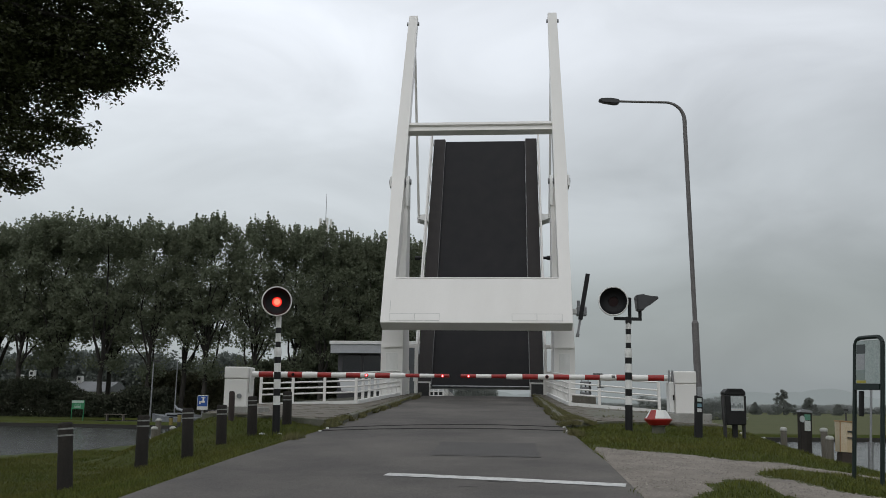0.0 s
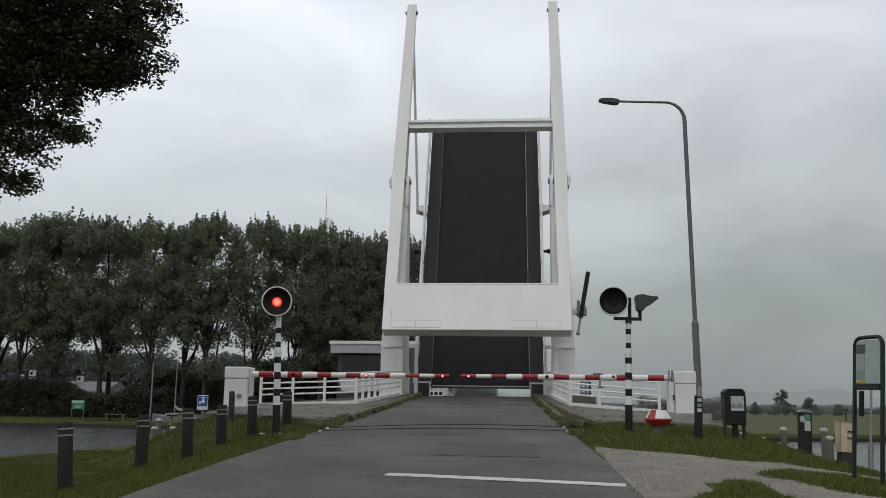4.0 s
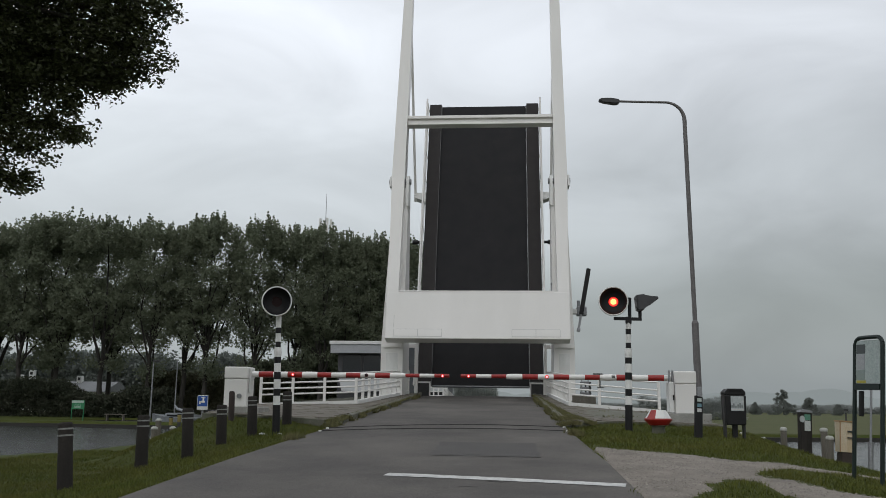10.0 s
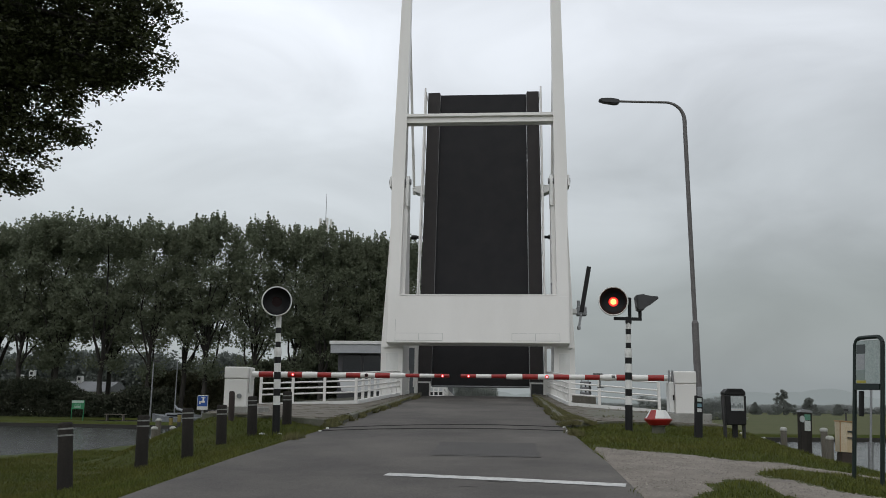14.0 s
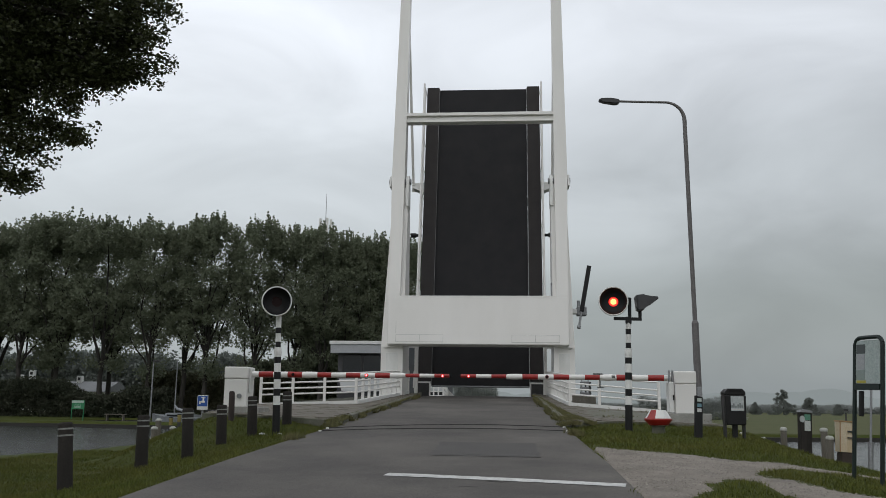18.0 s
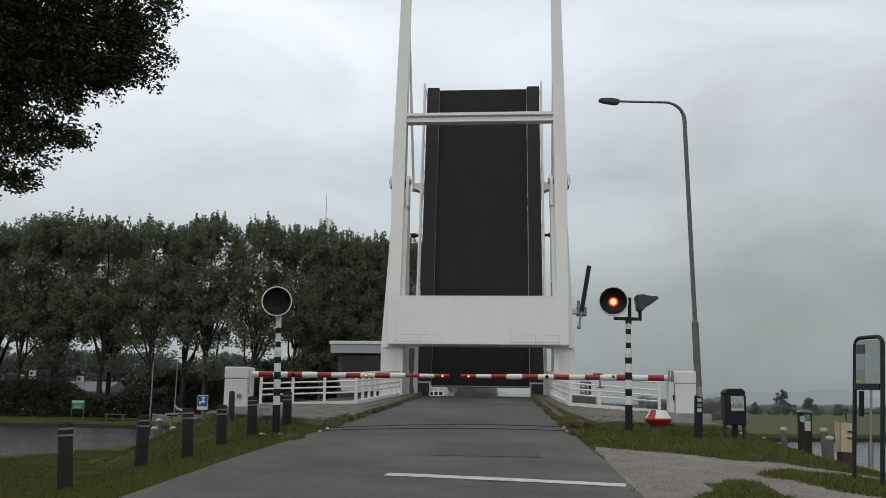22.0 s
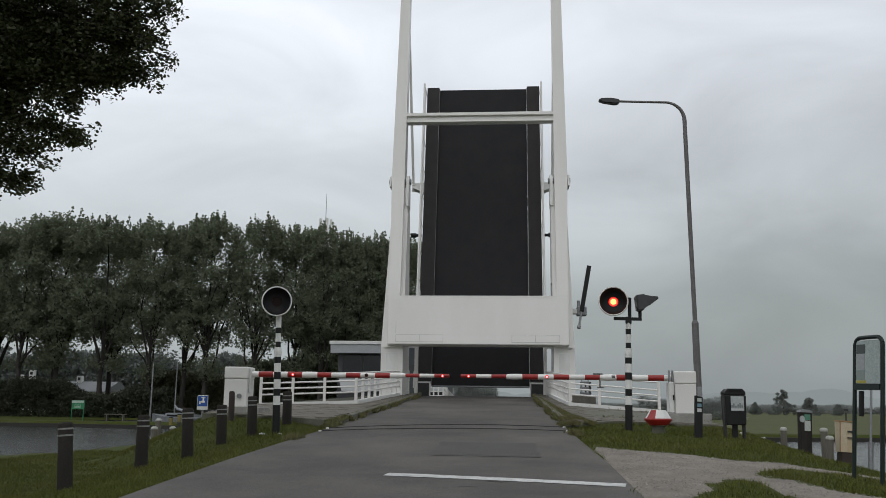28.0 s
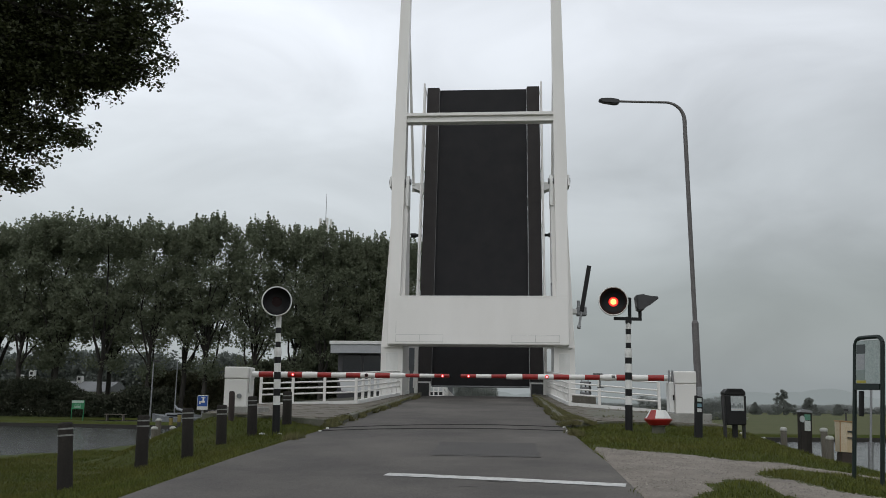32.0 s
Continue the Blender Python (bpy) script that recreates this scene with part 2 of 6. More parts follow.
def land_z(x, y):
    """The ground with no canal cut."""
    r = road_z(y)
    if y > 45:
        side = max(0.0, abs(x) - 4.5)
        return max(-0.22, r - 0.35 - (0.9 if x < 0 else 0.4) * side)
    if x < 0:
        t = max(0.0, -2.75 - x)
        s = float(np.interp(y, (0, 17, 19.6, 20.9, 27.2, 28.2), (0.18, 0.18, 0.125, 0.015, 0.015, 0.6)))
        w = float(np.interp(y, (0, 20, 23), (3.2, 3.2, 4.1)))
        off = float(np.interp(y, (20, 21.4), (0.03, -0.055))) if t > 0.55 else 0.05
        z = r - off - s * min(t, w) - 0.42 * max(0.0, t - w)
    else:
        t = max(0.0, x - 2.55)
        s = float(np.interp(y, (0, 12, 16, 19, 24, 28.6, 29.6), (0.03, 0.04, 0.02, 0.01, 0.06, 0.06, 0.5)))
        w = float(np.interp(y, (0, 14, 16, 19, 25), (5.0, 4.9, 4.5, 3.95, 4.2)))
        off = float(np.interp(y, (20.2, 21.3), (0.03, -0.05))) if t > 0.55 else 0.05
        brow = float(np.interp(y, (10, 12.5, 19, 20.5), (0, 0.077, 0.077, 0)))
        z = r - off - s * min(t, w) - 0.34 * max(0.0, t - w) - brow * max(0.0, t - 3.0)
    return max(-0.25, z)


def ground_z(x, y):
    z = land_z(x, y)
    d = bank_dist(x, y)
    k = max(0.0, min(1.0, (d + 0.1) / 0.9))
    if abs(x) < 4.4 and 36 < y < 54.5:
        k = max(k, 1.0 if 38 < y < 52.5 else 0.3)
    k = k * k * (3 - 2 * k)
    return z + (-2.2 - z) * k


def ground_axis(steps):
    return np.concatenate([np.arange(*s) if isinstance(s, tuple) else np.array(s, float) for s in steps])


GX = ground_axis([[-4000, -1200, -400, -150, -90, -60, -45], (-36, -8, 0.8), (-8, 14, 0.4), (14, 34, 1.0), [36, 45, 60, 90, 150, 400, 1200, 4000]])
GY = ground_axis([[-3000, -600, -100, -30], (-8, 8, 1.0), (8, 40, 0.4), (40, 74, 0.8), [78, 86, 100, 130, 180, 260, 400, 700, 1400, 3500]])
GZ = np.array([[(ground_z(x, y) if abs(x) < 91 else -0.25) + (0.03 * noise.noise((x * 0.9, y * 0.9, 0.0)) if abs(x) < 30 and 0 < y < 60 else 0.0) for x in GX] for y in GY])


def lie(x, y):
    """The height of the ground sheet."""
    i = int(np.clip(np.searchsorted(GX, x) - 1, 0, len(GX) - 2))
    j = int(np.clip(np.searchsorted(GY, y) - 1, 0, len(GY) - 2))
    u, v = (x - GX[i]) / (GX[i + 1] - GX[i]), (y - GY[j]) / (GY[j + 1] - GY[j])
    return float((GZ[j, i] * (1 - u) + GZ[j, i + 1] * u) * (1 - v) + (GZ[j + 1, i] * (1 - u) + GZ[j + 1, i + 1] * u) * v)



def lie_many(x, y):
    """The same for whole arrays of places."""
    i = np.clip(np.searchsorted(GX, x) - 1, 0, len(GX) - 2)
    j = np.clip(np.searchsorted(GY, y) - 1, 0, len(GY) - 2)
    u, v = (x - GX[i]) / (GX[i + 1] - GX[i]), (y - GY[j]) / (GY[j + 1] - GY[j])
    return (GZ[j, i] * (1 - u) + GZ[j, i + 1] * u) * (1 - v) + (GZ[j + 1, i] * (1 - u) + GZ[j + 1, i + 1] * u) * v


# ---- ground, water, road ----


def make_ground():
    xs, ys = GX, GY
    verts = [(x, y, GZ[j, i]) for j, y in enumerate(ys) for i, x in enumerate(xs)]
    n = len(xs)
    faces = [(j * n + i, j * n + i + 1, (j + 1) * n + i + 1, (j + 1) * n + i) for j in range(len(ys) - 1) for i in range(n - 1)]
    g = raw("ground", verts, faces, GRASS, smooth=True)
    g.data.materials.append(FIELD)
    for f in g.data.polygons:
        if f.center.y > 54 and f.center.x > -14:
            f.material_index = 1
    tagged(g, "rough short grass on the banks and fields", "grass", kind="structure")


make_ground()
bm = bm_new()
wx = [-89, -40, -20, -8, 8, 20, 45, 89]
wy = [13, 20, 30, 40, 50, 60, 75]
vv = [[bm.verts.new((x, y, WATER_Z)) for x in wx] for y in wy]
for j in range(len(wy) - 1):
    for i in range(len(wx) - 1):
        bm.faces.new((vv[j][i], vv[j][i + 1], vv[j + 1][i + 1], vv[j + 1][i]))
tagged(part("water", bm, WATER), "grey rippled canal water under rain", "canal", kind="structure")


def strip(name, edges, lift, thick, material, label, category, parent=None):
    """A ribbon along the road: edges gives (y, x_left, x_right); it follows the road's rise."""
    bm = bm_new()
    top, bot = [], []
    for y, a, b in edges:
        row, low = [], []
        for k in range(7):
            x = a + (b - a) * k / 6
            z = road_z(y) + lift - 0.012 * (x / 2.6) ** 2
            row.append(bm.verts.new((x, y, z)))
            low.append(bm.verts.new((x, y, z - thick)))
        top.append(row)
        bot.append(low)
    for j in range(len(edges) - 1):
        for k in range(6):
            bm.faces.new((top[j][k], top[j][k + 1], top[j + 1][k + 1], top[j + 1][k]))
        for c in (0, 6):
            bm.faces.new((top[j][c], bot[j][c], bot[j + 1][c], top[j + 1][c]))
    bm.faces.new([*top[0], *bot[0][::-1]])
    bm.faces.new([*top[-1], *bot[-1][::-1]])
    ob = part(name, bm, material, parent)
    return tagged(ob, label, category, kind="structure") if category else ob


ROAD_EDGE = [(-20, -3.2, 3.0), (-6, -3.1, 2.9), (4, -3.05, 2.85), (9, -3.0, 2.72), (13, -3.0, 2.70), (16, -2.9, 2.62), (19, -2.78, 2.55), (22, -2.7, 2.5), (26, -2.62, 2.42), (31, -2.55, 2.34), (37.3, -2.5, 2.28)]
road = strip("road", ROAD_EDGE, 0.0, 0.3, ASPHALT, "damp worn grey asphalt road rising to the bridge", "road")
strip("road", [(53.2, -2.5, 2.3), (60, -2.5, 2.3), (80, -2.6, 2.4), (110, -2.7, 2.6)], 0.0, 0.3, ASPHALT, "damp asphalt road falling away behind the bridge", "road")

# ---- the drawbridge ----
DECK_Y, DECK_Z, DECK_L = 38.04, 2.12, 15.07
PIV_Y, PIV_Z = 35.35, 10.74
LUG_L = 9.7
TIP_L = 9.75


def tower(sign):
    """A portal leg of welded plate, widest at the foot, with a bearing for the balance beam on top."""
    t = thing("bridge_tower", "tapered white-painted steel drawbridge tower on a concrete pier", "bridge tower", group="drawbridge towers")
    a, b = (-3.96, -3.06) if sign < 0 else (3.06, 3.9)
    bm = bm_new()
    lo = [(a, 34.55), (b, 34.55), (b, 36.75), (a, 36.75)]
    xi, xo = (b, a) if sign < 0 else (a, b)
    top = [(sign * 3.02, 35.12), (sign * 3.66, 35.12), (sign * 3.66, 35.75), (sign * 3.02, 35.75)]
    bot = [(xi, 34.55), (xo, 34.55), (xo, 36.75), (xi, 36.75)]
    mid = [(p[0] * 0.55 + q[0] * 0.45, p[1] * 0.45 + q[1] * 0.55) for p, q in zip(bot, top)]
    rows = [[bm.verts.new((*p, z)) for p in ring] for ring, z in ((bot, 1.5), (bot, 3.6), (mid, 6.8), (top, 10.4))]
    for r0, r1 in zip(rows, rows[1:]):
        for i in range(4):
            bm.faces.new((r0[i], r0[(i + 1) % 4], r1[(i + 1) % 4], r1[i]))
    bm.faces.new(rows[0])
    bm.faces.new(rows[-1])
    part("leg", bm, WHITE, t)
    bm = bm_new()
    box(bm, min(a, b) - 0.05, max(a, b) + 0.05, 34.5, 36.8, -1.0, 1.5)
    part("pier", bm, CONCRETE, t, "grey concrete pier")
    bm = bm_new()
    box(bm, min(a, b) + 0.1, max(a, b) - 0.1, 34.47, 34.55, 3.56, 3.63)
    part("ledge", bm, WHITE, t)
    bm = bm_new()
    box(bm, min(a, b) + 0.22, max(a, b) - 0.2, 34.53, 34.555, 2.0, 3.35, bev=0.01)
    part("hatch", bm, WHITE_WORN, t, "flush white inspection hatch")
    for x0, x1, low in ((3.0, 3.12, 9.6), (3.76, 3.83, 10.45)):
        bm = bm_new()
        prism(bm, [(34.95, low), (35.75, low), (35.62, 10.75), (35.5, 10.95), (35.3, 11.0), (35.12, 10.92), (35.05, 10.75)], sign * x0, sign * x1)
        part("bearing_cheek", bm, WHITE_WORN, t)
    bm = bm_new()
    tube(bm, (sign * 2.94, PIV_Y, PIV_Z), (sign * 3.88, PIV_Y, PIV_Z), 0.13)
    part("pivot_pin", bm, STEEL, t, "steel pivot pin")
    if sign > 0:
        bm = bm_new()
        tube(bm, (3.04, 35.0, 5.2), (3.05, 35.0, 6.2), 0.04, n=8)
        lathe(bm, [(0.055, 6.19), (0.065, 6.24), (0.05, 6.3)], 10, (3.05, 35.0, 0))
        part("limit_switch", bm, STEEL, t, "grey limit switch rod")
    return t


towers = [tower(-1), tower(1)]

# leaf of the bridge, built upright about its hinge: z runs along it, -y is the road side
leaf = thing("bridge_deck", "raised drawbridge deck with a black anti-slip roadway", "bridge deck", pose(0, DECK_Y, DECK_Z))
bm = bm_new()
box(bm, -2.16, 2.16, 0, 0.16, 0.0, DECK_L - 0.08)
part("roadway", bm, DECK, leaf, "black anti-slip road surface")
for s in (-1, 1):
    bm = bm_new()
    box(bm, min(s * 2.2, s * 2.8), max(s * 2.2, s * 2.8), -0.1, 0.16, 0.06, DECK_L + 0.02, bev=0.01)
    part("footway", bm, STRIP, leaf, "dark grey raised footway")
    bm = bm_new()
    box(bm, min(s * 2.168, s * 2.192), max(s * 2.168, s * 2.192), -0.11, 0.1, 0.0, DECK_L - 0.06)
    part("kerb_angle", bm, mat("worn_kerb_steel", (0.17, 0.17, 0.175), (0.08, 0.08, 0.082), 0.6, 0.3, scale=1.1, fine=40, bump=0.05), leaf, "worn steel kerb angle")
    bm = bm_new()
    box(bm, min(s * 2.56, s * 2.78), max(s * 2.56, s * 2.78), 0.17, 0.75, 0.0, DECK_L - 0.1)
    part("main_girder", bm, WHITE, leaf, "white steel main girder")
    bm = bm_new()
    box(bm, min(s * 2.18, s * 2.86), max(s * 2.18, s * 2.86), -0.13, -0.1, 0.0, 0.055)
    part("edge_angle", bm, WHITE_WORN, leaf, "white steel edge angle")
    for k in range(11):
        z = 0.5 + k * 1.42
        bm = bm_new()
        tube(bm, (s * 2.82, 0.05, z), (s * 2.85, -0.95, z), 0.022, n=6)
        part("rail_post", bm, WHITE, leaf)
    for h, r in ((0.3, 0.028), (0.62, 0.028), (0.95, 0.045)):
        bm = bm_new()
        tube(bm, (s * (2.84 + 0.02 * h), -h, -0.3), (s * (2.84 + 0.02 * h), -h, DECK_L - 0.25), r, n=8)
        part("hand_rail", bm, WHITE, leaf)
    bm = bm_new()
    prism(bm, [(s * 2.8, LUG_L - 0.28), (s * 2.8, LUG_L + 0.26), (s * 3.42, LUG_L + 0.2), (s * 3.42, LUG_L - 0.02)], 0.12, 0.5, "y")
    part("hanger_bracket", bm, WHITE_WORN, leaf, "white steel hanger bracket")
    bm = bm_new()
    tube(bm, (s * 2.86, 0.3, 7.26), (s * 3.14, 0.3, 7.26), 0.07, n=10)
    tube(bm, (s * 3.14, 0.3, 7.26), (s * 3.4, 0.3, 7.26), 0.11, n=10)
    part("buffer", bm, BLACK, leaf, "black rubber buffer")
for z in (0.25, 3, 6, 9, 12, 14.8):
    bm = bm_new()
    box(bm, -2.56, 2.56, 0.17, 0.6, z - 0.12, z + 0.12)
    part("cross_beam", bm, WHITE, leaf)
bm = bm_new()
box(bm, -2.16, 2.16, -0.02, 0.16, -0.05, -0.004)
part("edge_plate", bm, STEEL, leaf, "pale steel plate along the lower edge")

# balance beam, built upright about its pivot: z towards the tip, -y is the side of the approaching road
beam = thing("balance_beam", "white steel balance beam with a box counterweight", "balance beam", pose(0, PIV_Y, PIV_Z))
for s in (-1, 1):
    bm = bm_new()
    lo = [(-0.64, -5.6), (-0.635, -5.1), (-0.52, -3), (-0.36, 0), (-0.3, 4), (-0.22, 10.12), (0.14, 10.12), (0.3, 4), (0.5, 0), (0.3, -3), (0.0, -5.1), (0.0, -5.6)]
    prism(bm, lo, s * 3.19, s * 3.662)
    for v in bm.verts:
        if abs(v.co.x) > 3.5 and v.co.z > -1:
            v.co.x = s * (3.74 - 0.012 * max(0.0, v.co.z))
    bmesh.ops.bevel(bm, geom=list(bm.edges), offset=0.015, segments=1, affect="EDGES")
    part("arm", bm, WHITE, beam)
    bm = bm_new()
    tube(bm, (s * 3.12, 0, TIP_L), (s * 3.72, 0, TIP_L), 0.09)
    part("hanger_pin", bm, STEEL, beam)
bm = bm_new()
box(bm, -3.19, 3.19, -0.28, 0.2, 2.98, 3.12, bev=0.012)
box(bm, -3.19, 3.19, -0.16, 0.12, 2.76, 2.978)
box(bm, -3.19, 3.19, -0.2, 0.16, 2.715, 2.758, bev=0.008)
part("cross_bar", bm, WHITE, beam)
bm = bm_new()
box(bm, -3.66, 3.66, -0.64, 0.02, -7.16, -5.21, bev=0.03)
part("counterweight", bm, WHITE, beam, "large white box counterweight")
bm = bm_new()
box(bm, -3.19, 3.19, -0.65, 0.2, -5.215, -5.16, bev=0.01)
part("top_flange", bm, WHITE, beam)
SEAM = mat("paint_seam", (0.42, 0.42, 0.40), (0.58, 0.58, 0.56), 0.7, scale=4)
for x0, x1 in ((-3.3, -2.36), (-2.34, -1.4), (1.38, 2.3), (2.32, 3.26)):
    bm = bm_new()
    box(bm, x0, x1, -0.652, -0.63, -7.06, -6.78, bev=0.006)
    plate = part("cover_plate", bm, WHITE, beam, "bolted white cover plate")
    bm = bm_new()
    for a, b, q, r in ((x0 - 0.012, x1 + 0.012, -7.075, -7.06), (x0 - 0.012, x1 + 0.012, -6.78, -6.765), (x0 - 0.014, x0, -7.06, -6.78), (x1, x1 + 0.014, -7.06, -6.78)):
        box(bm, a, b, -0.6455, -0.63, q, r)
    part("seam", bm, SEAM, plate, "thin dark seam")
bm = bm_new()
box(bm, -3.32, -3.30, -0.6455, -0.63, -6.7, -6.2)
part("rust_streak", bm, SEAM, beam)

hangers = []
for s in (-1, 1):
    h = thing("hanger_rod", "slim white steel hanger between deck and balance beam", "hanger", pose(s * 3.36, DECK_Y, DECK_Z), group="hanger rods")
    bm = bm_new()
    tube(bm, (0, 0, 0.1), (0, 0, 9.6), 0.065, n=10)
    part("rod", bm, WHITE, h)
    for z in (0.0, 9.66):
        bm = bm_new()
        box(bm, -0.07, 0.07, -0.12, 0.12, z - 0.15, z + 0.22, bev=0.03)
        part("clevis", bm, WHITE_WORN, h)
    hangers.append((s, h))

# rack that drives the beam, sliding through a gear case on the tower
case = thing("gear_case", "grey steel gear case bolted to the tower", "gear case", pose(4.25, 35.5, 5.15))
bm = bm_new()
box(bm, -0.18, 0.22, -0.25, 0.25, -0.17, 0.2, bev=0.03)
part("housing", bm, STEEL, case)
bm = bm_new()
box(bm, -0.45, -0.1, -0.18, 0.18, -0.1, 0.1, bev=0.02)
part("mounting_arm", bm, WHITE_WORN, case)
bm = bm_new()
tube(bm, (-0.1, -0.1, 0.2), (-0.1, -0.1, 0.45), 0.07)
part("motor", bm, STEEL, case)
rack = thing("drive_rack", "black greased steel drive rack", "drive rack", pose(4.07, 35.2, 4.2, 0, 10.2, 0))
bm = bm_new()
box(bm, -0.085, 0.085, -0.09, 0.09, 0.72, 2.66, bev=0.01)
part("rack_bar", bm, BLACK, rack)
bm = bm_new()
box(bm, -0.045, 0.045, -0.06, 0.06, 0.12, 0.72, bev=0.01)
box(bm, -0.07, 0.07, -0.075, 0.075, 0.0, 0.14, bev=0.015)
part("end_stop", bm, STEEL, rack)
bm = bm_new()
for k in range(18):
    box(bm, 0.085, 0.095, -0.05, 0.05, 0.76 + k * 0.1, 0.81 + k * 0.1)
part("teeth", bm, DARKSTEEL, rack)

# ---- paving, kerbs, line, gravel ----


def hose(bm, pts, r, n=6):
    """One bent round tube through points."""
    rings = []
    for i, p in enumerate(pts):
        d = (Vector(pts[min(i + 1, len(pts) - 1)]) - Vector(pts[max(i - 1, 0)])).normalized()
        a = d.cross(Vector((0, 0, 1))).normalized()
        b = a.cross(d)
        rings.append([bm.verts.new(Vector(p) + (a * math.cos(2 * math.pi * k / n) + b * math.sin(2 * math.pi * k / n)) * r) for k in range(n)])
    for u, v in zip(rings, rings[1:]):
        for k in range(n):
            f = bm.faces.new((u[k], u[(k + 1) % n], v[(k + 1) % n], v[k]))
            f.smooth = True


def kerb_row(side, y0, y1, parent):
    """Concrete kerb stones along the road's edge."""
    y = y0
    while y < y1 - 0.1:
        e = min(y + 0.98, y1)
        x = [float(np.interp(v, [r[0] for r in ROAD_EDGE], [r[1 if side < 0 else 2] for r in ROAD_EDGE])) for v in (y, e)]
        bm = bm_new()
        lift = min(1.0, (y - y0 + 0.3) / 2.0) * 0.13
        j = random.uniform(-0.008, 0.008)
        z = [road_z(v) for v in (y, e - 0.02)]
        pts = []
        for v, xx, zz in ((y, x[0], z[0]), (e - 0.02, x[1], z[1])):
            a, b = xx + j, xx + side * 0.14 + j
            pts.append([(a, v, zz - 0.2), (a, v, zz + lift - 0.02), (a + side * 0.02, v, zz + lift), (b, v, zz + lift), (b, v, zz - 0.2)])
        r0, r1 = [[bm.verts.new(p) for p in q] for q in pts]
        for i in range(5):
            k = (i + 1) % 5
            bm.faces.new((r0[i], r0[k], r1[k], r1[i]))
        bm.faces.new(r0)
        bm.faces.new(r1)
        part("kerb_stone", bm, KERB, parent)
        y = e


def inside(poly, x, y):
    c, n = False, len(poly)
    for i in range(n):
        (x0, y0), (x1, y1) = poly[i], poly[(i + 1) % n]
        if (y0 > y) != (y1 > y) and x < (x1 - x0) * (y - y0) / (y1 - y0) + x0:
            c = not c
    return c


LEFT_WALK = [(-2.9, 20.0), (-2.66, 37.4), (-3.05, 37.4), (-3.72, 27.5), (-6.75, 27.05), (-6.75, 22.0), (-4.6, 21.2)]
RIGHT_WALK = [(2.68, 20.4), (2.44, 37.4), (2.95, 37.4), (3.35, 28.7), (6.7, 28.7), (6.5, 21.6), (3.6, 21.2)]


def walk_z(x, y):
    return road_z(y) - 0.06 * min(1.0, max(0.0, (y - 19.5) / 4.5)) * max(0.0, x - 2.55)


TILES = []


def pavement(poly, label):
    p = thing("pavement", label, "pavement", kind="structure")
    bm = bm_new()
    lo = [bm.verts.new((x, y, walk_z(x, y) - (1.3 if y > 27 else 0.35))) for x, y in poly]
    hi = [bm.verts.new((x, y, walk_z(x, y) + 0.085)) for x, y in poly]
    bm.faces.new(hi)
    for i in range(len(poly)):
        j = (i + 1) % len(poly)
        bm.faces.new((lo[i], lo[j], hi[j], hi[i]))
    bmesh.ops.triangulate(bm, faces=bm.faces)
    part("bedding", bm, KERB, p)
    spots = []
    xs = [q[0] for q in poly]
    ys = [q[1] for q in poly]
    y, row = min(ys), 0
    while y < max(ys):
        x = min(xs) + (0.15 if row % 2 else 0)
        while x < max(xs):
            if inside(poly, x + 0.15, y + 0.15) and inside(poly, x + 0.02, y + 0.15) and inside(poly, x + 0.28, y + 0.15):
                spots.append((x + 0.15, y + 0.15))
            x += 0.3
        y += 0.3
        row += 1
    TILES.append((p, spots[:300]))
    verts, faces = [], []
    for x, y in spots[300:]:
        b = len(verts)
        t = random.uniform(-0.006, 0.008)
        for dx, dy in ((-0.144, -0.144), (0.144, -0.144), (0.144, 0.144), (-0.144, 0.144)):
            verts.append((x + dx, y + dy, walk_z(x + dx, y + dy) + 0.105 + t + random.uniform(-0.004, 0.004)))
        for dx, dy in ((-0.15, -0.15), (0.15, -0.15), (0.15, 0.15), (-0.15, 0.15)):
            verts.append((x + dx, y + dy, walk_z(x + dx, y + dy) + 0.08))
        faces += [(b, b + 1, b + 2, b + 3), (b, b + 4, b + 5, b + 1), (b + 1, b + 5, b + 6, b + 2), (b + 2, b + 6, b + 7, b + 3), (b + 3, b + 7, b + 4, b)]
    tagged(raw("paving_tiles", verts, faces, PAVER, p), kind="stuff")
    return p


def lay_tiles():
    """The paving tiles nearest the road's foot, each slightly out of true."""
    bm = bm_new()
    lo = [bm.verts.new((x * 0.15, y * 0.15, -0.03)) for x, y in ((-1, -1), (1, -1), (1, 1), (-1, 1))]
    mid = [bm.verts.new((x * 0.148, y * 0.148, -0.006)) for x, y in ((-1, -1), (1, -1), (1, 1), (-1, 1))]
    hi = [bm.verts.new((x * 0.142, y * 0.142, 0.0)) for x, y in ((-1, -1), (1, -1), (1, 1), (-1, 1))]
    bm.faces.new(hi)
    for u, v in ((lo, mid), (mid, hi)):
        for i in range(4):
            j = (i + 1) % 4
            bm.faces.new((u[i], u[j], v[j], v[i]))
    tile = mesh_of("paving_tile", bm, PAVER)
    rnd = random.Random(3)
    for p, spots in TILES:
        for x, y in spots:
            z = walk_z(x, y)
            tip = math.degrees(math.atan2(walk_z(x, y + 0.15) - walk_z(x, y - 0.15), 0.3)) + rnd.uniform(-0.8, 0.8)
            side_tip = -math.degrees(math.atan2(walk_z(x + 0.15, y) - walk_z(x - 0.15, y), 0.3)) + rnd.uniform(-0.8, 0.8)
            ob = new("paving_tile", tile)
            ob.parent = p
            ob.matrix_basis = pose(x, y, z + 0.105 + rnd.uniform(-0.006, 0.008), tip, side_tip, rnd.uniform(-0.6, 0.6))


